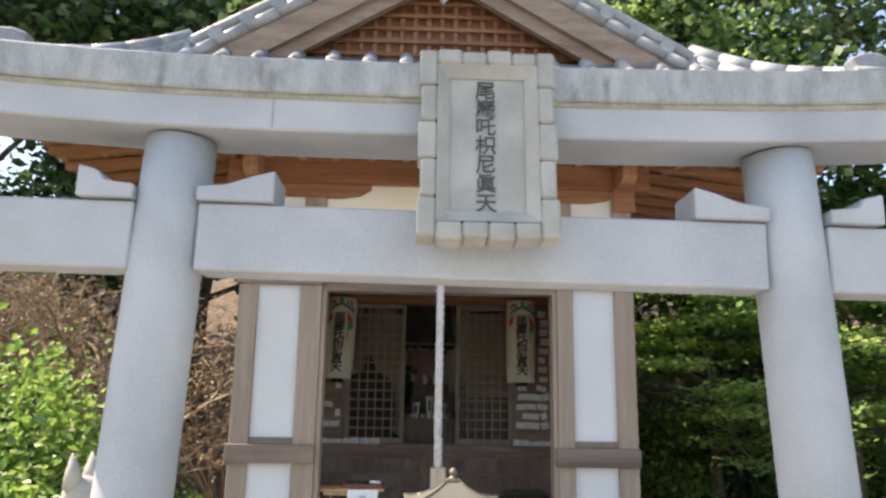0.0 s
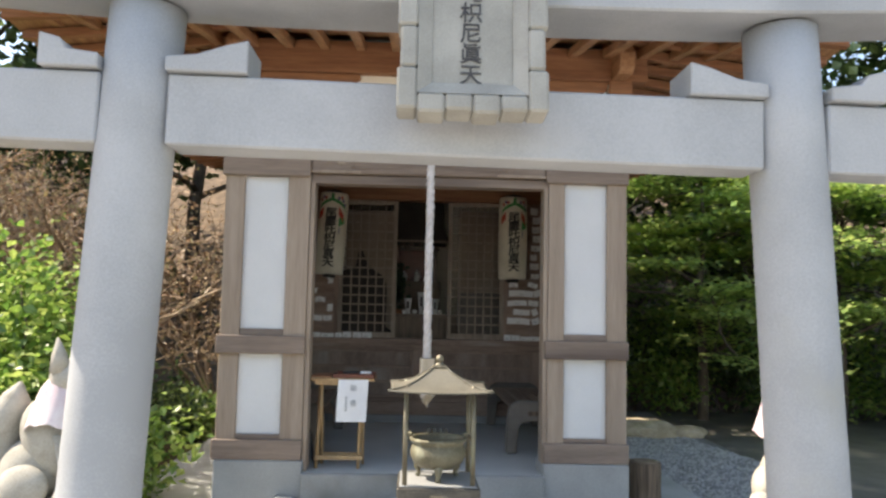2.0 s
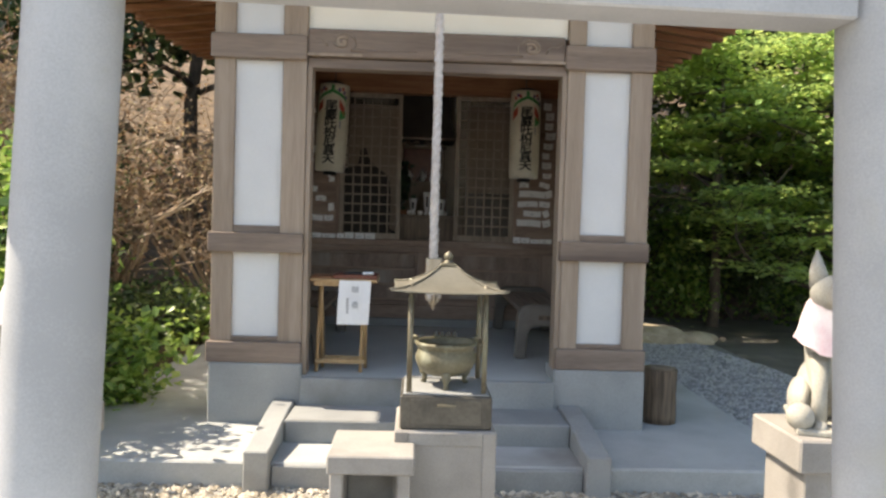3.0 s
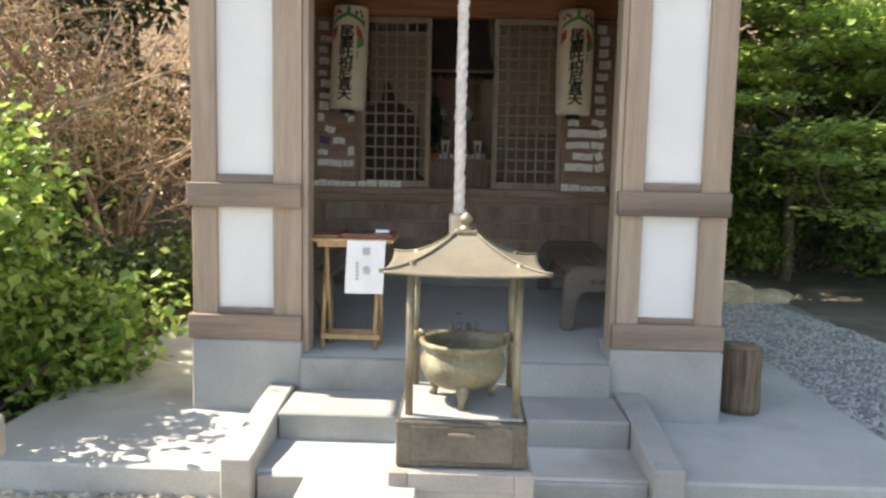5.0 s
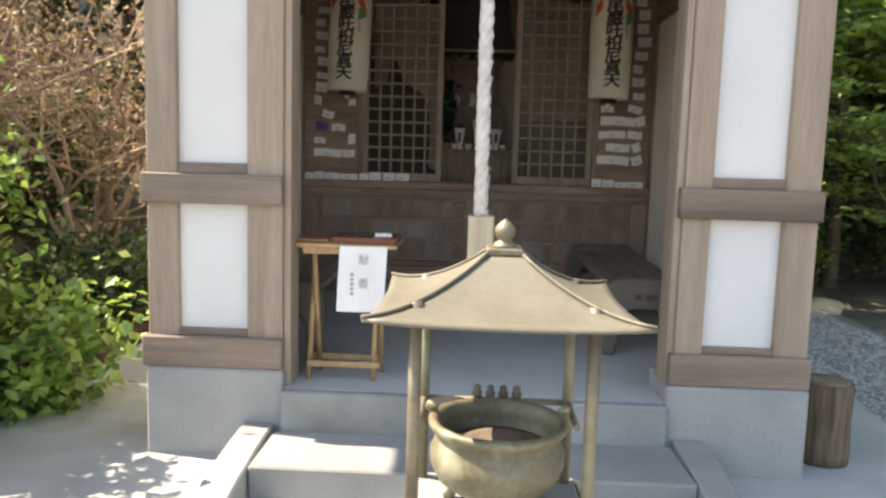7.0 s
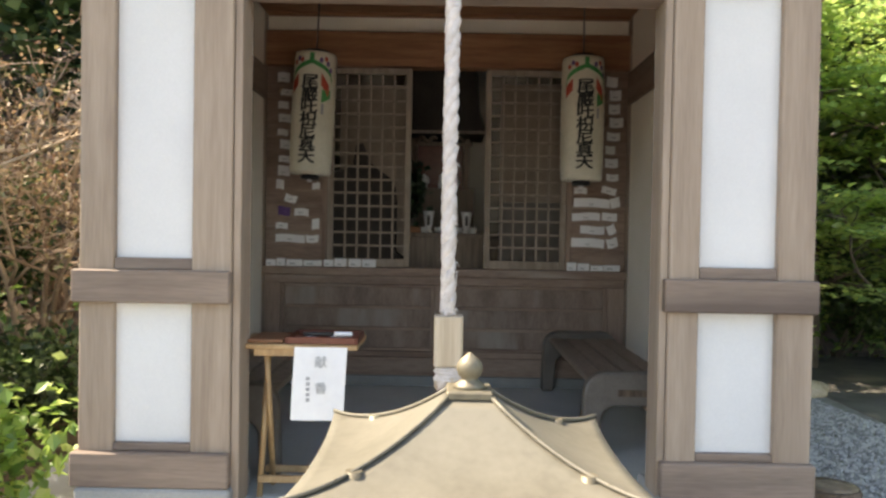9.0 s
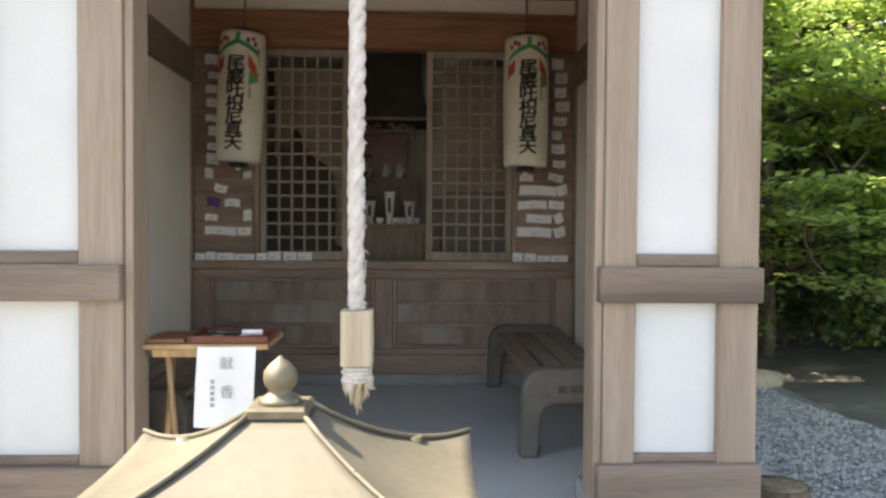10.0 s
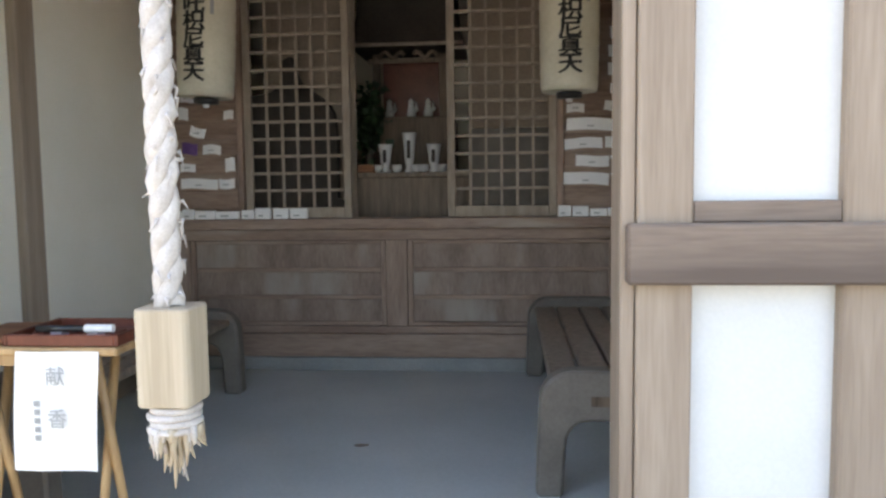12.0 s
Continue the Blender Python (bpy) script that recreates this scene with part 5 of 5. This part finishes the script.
# ---- altar ----
altar = thing("altar_table", (0, 9.0, 1.261), "dark wooden altar table in the sanctum", "table")
part("front_board", box(-0.55, 0.55, 8.75, 8.78, 1.261, 1.558, 0.004), WOOD_DARK, altar)
part("tabletop", box(-0.58, 0.58, 8.72, 9.28, 1.559, 1.589, 0.005), WOOD_DARK, altar)
for x in (-0.55, 0.52):
    part("side_board", box(x, x + 0.03, 8.781, 9.25, 1.261, 1.558, 0.004), WOOD_DARK, altar)
part("back_board", box(-0.519, 0.519, 9.22, 9.25, 1.261, 1.558, 0.004), WOOD_DARK, altar)
AT = 1.589
for x, h in ((-0.151, 0.172), (-0.003, 0.242), (0.148, 0.170)):
    v = thing("offering_vase", (x, 8.83, AT), "small white porcelain offering vase with a dark crest", "vase", "vases on the altar")
    part("body", spin([(0.028, AT + 0.0005), (0.034, AT + 0.01), (0.020, AT + 0.025), (0.030, AT + h * 0.36), (0.034, AT + h * 0.6), (0.043, AT + h * 0.95), (0.047, AT + h), (0.040, AT + h - 0.005)], (x, 8.83, 0), 20), PLASTER, v)
    part("crest", box(x - 0.011, x + 0.011, 8.785, 8.792, AT + 0.35 * h, AT + 0.8 * h, 0.003), DARK_IN, v, "dark painted crest")
for x in (-0.19, -0.075, 0.045, 0.09, 0.2):
    c = thing("offering_cup", (x, 8.785, AT), "small white porcelain cup", "cup", "cups on the altar")
    part("cup_body", spin([(0.016, AT + 0.0005), (0.028, AT + 0.015), (0.031, AT + 0.045), (0.026, AT + 0.046)], (x, 8.785, 0), 16), PLASTER, c)
low = thing("offering_tray", (-0.30, 8.83, AT), "low reddish wooden offering tray on the altar", "tray")
part("tray_board", box(-0.40, -0.21, 8.75, 8.95, AT + 0.001, AT + 0.05, 0.006), WOOD_RED, low)
MX = -0.075
mini = thing("miniature_shrine", (MX, 9.55, 1.262), "dark wooden miniature shrine with a red inner panel", "miniature shrine")
part("stand", box(MX - 0.30, MX + 0.30, 9.34, 9.85, 1.262, 1.975, 0.006), WOOD_DARK, mini)
part("red_panel", box(MX - 0.20, MX + 0.20, 9.54, 9.57, 1.98, 2.37, 0.004), LACQUER, mini, "red lacquer panel")
for x in (MX - 0.255, MX + 0.205):
    part("pillar", box(x, x + 0.05, 9.44, 9.49, 1.976, 2.41, 0.004), WOOD_DARK, mini)
part("crossbeam", box(MX - 0.28, MX + 0.28, 9.425, 9.439, 2.345, 2.38, 0.003), WOOD_DARK, mini)
for s in (-1, 1):
    curl = [(MX + s * (0.03 + 0.18 * k / 8), 9.43, 2.40 + 0.022 * math.sin(3.4 * math.pi * k / 8)) for k in range(9)]
    part("carved_transom", tube(curl, [0.018] * 9, 6), WOOD_DARK, mini, "carved cloud transom")
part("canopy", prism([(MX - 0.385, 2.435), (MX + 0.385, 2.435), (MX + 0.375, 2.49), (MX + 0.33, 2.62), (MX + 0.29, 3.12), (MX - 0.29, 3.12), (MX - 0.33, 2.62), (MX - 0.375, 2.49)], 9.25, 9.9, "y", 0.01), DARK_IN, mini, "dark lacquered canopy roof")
part("canopy_edge", box(MX - 0.39, MX + 0.39, 9.232, 9.249, 2.428, 2.452, 0.004), WOOD_LATTICE, mini, "pale canopy edge strip")
for x in (-0.21, -0.06, 0.056):
    solid("fox_figurine", merged(spin([(0.03, 1.9755), (0.032, 1.995), (0.022, 2.045), (0.018, 2.065), (0.022, 2.08), (0.003, 2.10)], (x, 9.40, 0), 12), tube([(x, 9.42, 1.99), (x + 0.035, 9.43, 2.03), (x + 0.03, 9.43, 2.08)], [0.01, 0.014, 0.003], 8)), PLASTER, "tiny white porcelain fox figurine", "figurine", group="fox figurines")
plant = thing("sakaki_branch", (-0.285, 9.0, AT), "dark green sakaki sprig in a small vase on the altar", "plant")
part("vase", spin([(0.03, AT + 0.0005), (0.035, AT + 0.05), (0.022, AT + 0.13), (0.026, AT + 0.16)], (-0.285, 9.0, 0), 14), DARK_METAL, plant, "dark slender vase")
tagged(leaf_cloud("sprig", [(-0.285, 9.0, 1.80), (-0.30, 9.0, 1.88), (-0.27, 9.0, 1.95), (-0.29, 9.0, 2.05)], 320, (0.042, 0.04, 0.05), 0.055, SAKAKI, 3, 0.9, plant, "dark glossy leaves"), kind="stuff")
stray = solid("fallen_leaf", prism([(-0.02, 7.09), (0.005, 7.105), (0.04, 7.10), (0.005, 7.08)], FLOOR_Z + 0.0005, FLOOR_Z + 0.006, "z"), WOOD_DARK, "single dry leaf on the porch floor", "leaf")

# ---- planting ----
def gravel(name, x0, x1, y0, y1, count, size, seed, label, keep=None, stone=GRAVEL):
    """Small angular stones lying on the ground."""
    rng = np.random.default_rng(seed)
    x, y = rng.uniform(x0, x1, count), rng.uniform(y0, y1, count)
    if keep:
        k = keep(x, y)
        x, y = x[k], y[k]
    n = len(x)
    base = np.array([(1, 0, 0), (0, 1, 0), (-1, 0, 0), (0, -1, 0), (0, 0, 0.7), (0, 0, -0.5)])
    s = size * rng.uniform(0.5, 1.3, n)
    v = base[None] * (rng.uniform(0.7, 1.3, (n, 6, 1)))
    a = rng.uniform(0, 6.3, n)
    rx = v[:, :, 0] * np.cos(a)[:, None] - v[:, :, 1] * np.sin(a)[:, None]
    ry = v[:, :, 0] * np.sin(a)[:, None] + v[:, :, 1] * np.cos(a)[:, None]
    out = np.stack([rx * s[:, None] + x[:, None], ry * s[:, None] + y[:, None], v[:, :, 2] * s[:, None] * 0.8 + 0.004 + 0.012 * np.maximum(0, y - 4.955)[:, None] + s[:, None] * 0.25], -1).reshape(-1, 3)
    tri = np.array([(0, 1, 4), (1, 2, 4), (2, 3, 4), (3, 0, 4), (1, 0, 5), (2, 1, 5), (3, 2, 5), (0, 3, 5)])
    f = (6 * np.arange(n)[:, None, None] + tri[None]).reshape(-1, 3)
    me = bpy.data.meshes.new(name)
    me.from_pydata(out.tolist(), [], f.tolist())
    me.materials.append(stone)
    return tagged(new(name, me), label, "gravel", "", "stuff")


gravel("gravel", -3.0, 3.0, 3.3, 4.96, 17000, 0.019, 1, "beige gravel in front of the pad", None, GRAVEL_WARM)
gravel("gravel", 2.30, 4.1, 4.96, 10.6, 21000, 0.019, 2, "grey gravel beside the pad", lambda x, y: x < 3.78 - 0.10 * np.maximum(0, y - 7.8) + 0.05 * np.sin(3.1 * y) - 1.6 * np.maximum(0, y - 10.1))
for k, (x, y, r) in enumerate(((2.5, 10.45, 0.24), (3.0, 10.4, 0.34), (3.5, 10.35, 0.22), (2.75, 10.25, 0.13))):
    bm = bmesh.new()
    bmesh.ops.create_icosphere(bm, subdivisions=3, radius=1)
    for v in bm.verts:
        v.co *= 1 + 0.25 * noise.noise(v.co * 1.7 + Vector((k * 5, 0, 0)))
        v.co = Vector((x + r * 1.3 * v.co.x, y + r * v.co.y, 0.10 + 0.5 * r * v.co.z))
    solid("rock", bm, ROCK, "low tan rock at the gravel's edge", "rock", group="rocks")


def limb(rng, start, direction, length, radius, bend, depth, out, tips, drop=0.0):
    """A branching limb: tubes into out, ends into tips."""
    p, d = Vector(start), Vector(direction).normalized()
    pts, rad = [p.copy()], [radius]
    n = 4
    for k in range(n):
        d = (d + Vector((rng.uniform(-bend, bend), rng.uniform(-bend, bend), rng.uniform(-bend, bend) * 0.6 - drop))).normalized()
        p = p + d * (length / n)
        pts.append(p.copy())
        rad.append(radius * (1 - 0.62 * (k + 1) / n))
        if depth and k >= 1:
            side = Vector((rng.uniform(-1, 1), rng.uniform(-1, 1), rng.uniform(-0.25, 0.6))).normalized()
            limb(rng, p, d * 0.6 + side * 0.9, length * rng.uniform(0.45, 0.7), radius * 0.5, bend, depth - 1, out, tips, drop)
    tube(pts, rad, 5 if radius < 0.02 else 7, out)
    tips += [tuple(q) for q in pts[2:]] if depth <= 1 else []


def tree(name, x, y, height, radius, seed, leaf, count, size, spread, label, category="tree", lean=(0, 0), spans=5, levels=2, low=0.3, reach=0.5, flat=0.35, drop=0.0, every=1):
    rng = random.Random(seed)
    z = hill(x, y)
    t = thing(name, (x, y, z), label, category)
    out, tips = bmesh.new(), []
    n = 7
    pts = [Vector((x + lean[0] * (k / n) ** 1.5 + 0.06 * height * rng.uniform(-0.2, 0.2) * (k > 0), y + lean[1] * (k / n) ** 1.5, z - 0.05 + height * k / n)) for k in range(n + 1)]
    tube(pts, [radius * (1 - 0.75 * k / n) for k in range(n + 1)], 10, out)
    for k in range(spans):
        f = low + (1 - low) * (k + rng.random()) / spans
        p = pts[0].lerp(pts[-1], f) if lean == (0, 0) else pts[min(n, int(f * n))]
        a = rng.uniform(0, 2 * math.pi)
        limb(rng, p, (math.cos(a), math.sin(a), rng.uniform(0.0, 0.5)), height * reach * rng.uniform(0.6, 1.0) * (1.15 - 0.6 * f), radius * 0.45 * (1.1 - 0.6 * f), 0.35, levels, out, tips, drop)
    part("trunk", out, BARK, t, "grey-brown trunk and limbs")
    if count:
        leaf_cloud("crown", tips[::every], count, spread, size, leaf, seed, flat, t, "uneven leafy crown")
    return t


# layered maples beside and behind the hall
MAPLE_LABEL = "green maple with layered sprays of leaves"
for x, y, h, seed, n in ((4.3, 11.8, 3.9, 21, 23000), (3.1, 12.2, 4.3, 22, 23000), (6.2, 11.4, 4.2, 23, 21000), (7.8, 9.6, 4.6, 24, 12000), (9.4, 8.0, 4.4, 26, 9000)):
    tree("maple_tree", x, y, h, 0.09, seed, MAPLE, n, 0.082, (0.31, 0.31, 0.045), MAPLE_LABEL, spans=14, levels=2, low=0.15, reach=0.5, flat=0.2, every=6)
tree("maple_tree", 4.9, 14.6, 8.9, 0.13, 25, MAPLE, 13000, 0.11, (0.34, 0.34, 0.2), "tall bright green tree behind the hall", spans=10, levels=2, low=0.62, reach=0.22, flat=0.4)

# dark evergreen wood round the yard
for k, (x, y, h) in enumerate(((-7, 15, 8), (-4.4, 15.5, 9), (-2.2, 15.5, 9), (1, 16.5, 10), (4, 15.5, 9), (7, 14.5, 9), (10, 13, 9), (12.5, 10, 8), (8.5, 17, 11), (-7, 18, 11), (0, 19, 12), (5, 19, 12), (13.5, 6, 8), (14, 2, 8), (-9.4, 16, 9.5), (-11.5, 15.2, 9.5))):
    tree("evergreen_tree", x, y, h, 0.16, 40 + k, FOREST, 7000, 0.22, (0.45, 0.45, 0.35), "dark evergreen tree of the surrounding wood", spans=9, levels=2, low=0.12, reach=0.33, flat=0.6)


def shrub(name, x, y, r, h, leaf, count, size, seed, label, base=None):
    """A bush: many stems from one foot and a leafy, uneven dome."""
    rng = random.Random(seed)
    z = hill(x, y)
    t = thing(name, (x, y, z), label, "bush")
    out, tips = bmesh.new(), []
    for k in range(9):
        a = rng.uniform(0, 2 * math.pi)
        limb(rng, (x, y, z - 0.03), (math.cos(a) * r / h, math.sin(a) * r / h, 1), h * rng.uniform(0.7, 1.0), 0.018, 0.35, 1, out, tips)
    part("stem", out, BARK, t)
    leaf_cloud("foliage", tips, count, (0.14 * r + 0.05, 0.14 * r + 0.05, 0.11 * h + 0.02), size, leaf, seed, 0.7, t, "dense small leaves", 0.35)
    return t


for k, (x, y) in enumerate(((2.3, 12.6), (3.6, 12.9), (5.0, 12.6), (6.4, 12.4), (7.8, 11.6), (9.0, 10.4), (10.0, 9.0), (10.6, 7.4), (1.2, 13.4), (4.3, 14.0), (7.0, 13.6), (9.4, 12.4))):
    shrub("dark_bush", x, y, 0.9, 1.5, SHRUB if k % 2 else FOREST, 4200, 0.09, 110 + k, "dark undergrowth bush at the wood's edge")
shrub("green_bush", -2.74, 5.85, 0.58, 0.92, SHRUB, 7500, 0.078, 71, "bright yellow-green bush spilling over the pad")
shrub("green_bush", -3.3, 5.5, 0.65, 1.3, SHRUB, 7500, 0.085, 72, "bright yellow-green bush beside the pad")
shrub("green_bush", -3.7, 6.3, 0.6, 1.5, SHRUB, 5200, 0.085, 73, "green bush on the bank")
shrub("green_bush", -2.45, 6.35, 0.34, 0.42, SHRUB, 1800, 0.065, 76, "low green bush spilling over the pad")
shrub("green_bush", -4.1, 5.1, 0.7, 1.5, SHRUB, 4200, 0.065, 74, "green bush on the bank")
# added out of view: its high crown shades the gate's right pillar
tree("shade_tree", -5.5, 4.25, 10.2, 0.13, 141, FOREST, 5200, 0.15, (0.3, 0.3, 0.22), "unseen tall tree added to shade the gate", spans=8, levels=2, low=0.82, reach=0.12, flat=0.5)
# another unseen tree, sparse, added only for the dapples it throws
tree("dapple_tree", -6.6, 8.2, 3.6, 0.07, 140, SHRUB, 1500, 0.10, (0.3, 0.3, 0.15), "unseen slender tree added on the bank for dappled shade", spans=7, levels=2, low=0.4, reach=0.35, flat=0.5)
shrub("green_bush", -3.0, 8.4, 0.6, 0.7, FOREST, 4500, 0.07, 75, "dark green bush at the foot of the bank")
shrub("green_bush", -2.6, 9.6, 0.5, 0.6, SHRUB, 3000, 0.06, 77, "green bush at the foot of the bank")
shrub("green_bush", -4.2, 9.8, 0.7, 1.0, FOREST, 4500, 0.08, 78, "dark green bush on the bank")


def dry_bush(x, y, r, h, seed, leaves):
    rng = random.Random(seed)
    z = hill(x, y)
    t = thing("dry_bush", (x, y, z), "leafless brown bush with tangled dry twigs", "bush", "dry bushes")
    out, tips = bmesh.new(), []
    for k in range(8):
        a = rng.uniform(0, 2 * math.pi)
        limb(rng, (x, y, z - 0.03), (math.cos(a) * r / h, math.sin(a) * r / h, 1), h * rng.uniform(0.7, 1.0), 0.034, 0.4, 2, out, tips)
    part("branchwork", out, TWIG, t)
    fine = bmesh.new()
    for p in tips[::2]:
        for _ in range(2):
            q = Vector(p) + Vector((rng.uniform(-0.3, 0.3), rng.uniform(-0.3, 0.3), rng.uniform(-0.1, 0.25)))
            tube([p, Vector(p).lerp(q, 0.5) + Vector((0, 0, rng.uniform(-0.04, 0.04))), q], [0.005, 0.004, 0.002], 3, fine)
    tagged(part("twig", fine, TWIG, t, "fine tangled twigs"), kind="stuff")
    leaf_cloud("dry_leaves", tips, leaves, (0.22, 0.22, 0.2), 0.05, DRY, seed, 0.8, t, "withered brown leaves", 0.3)


for k, (x, y, r, h) in enumerate(((-3.4, 9.2, 0.9, 1.9), (-4.6, 8.4, 0.9, 1.7), (-4.0, 10.8, 1.0, 2.0), (-5.6, 9.8, 1.0, 1.7), (-5.2, 11.6, 1.1, 1.9), (-2.9, 11.2, 0.8, 2.2), (-6.6, 8.6, 1.0, 1.6), (-5.0, 7.2, 0.8, 1.5))):
    dry_bush(x, y, r, h, 90 + k, 2300)
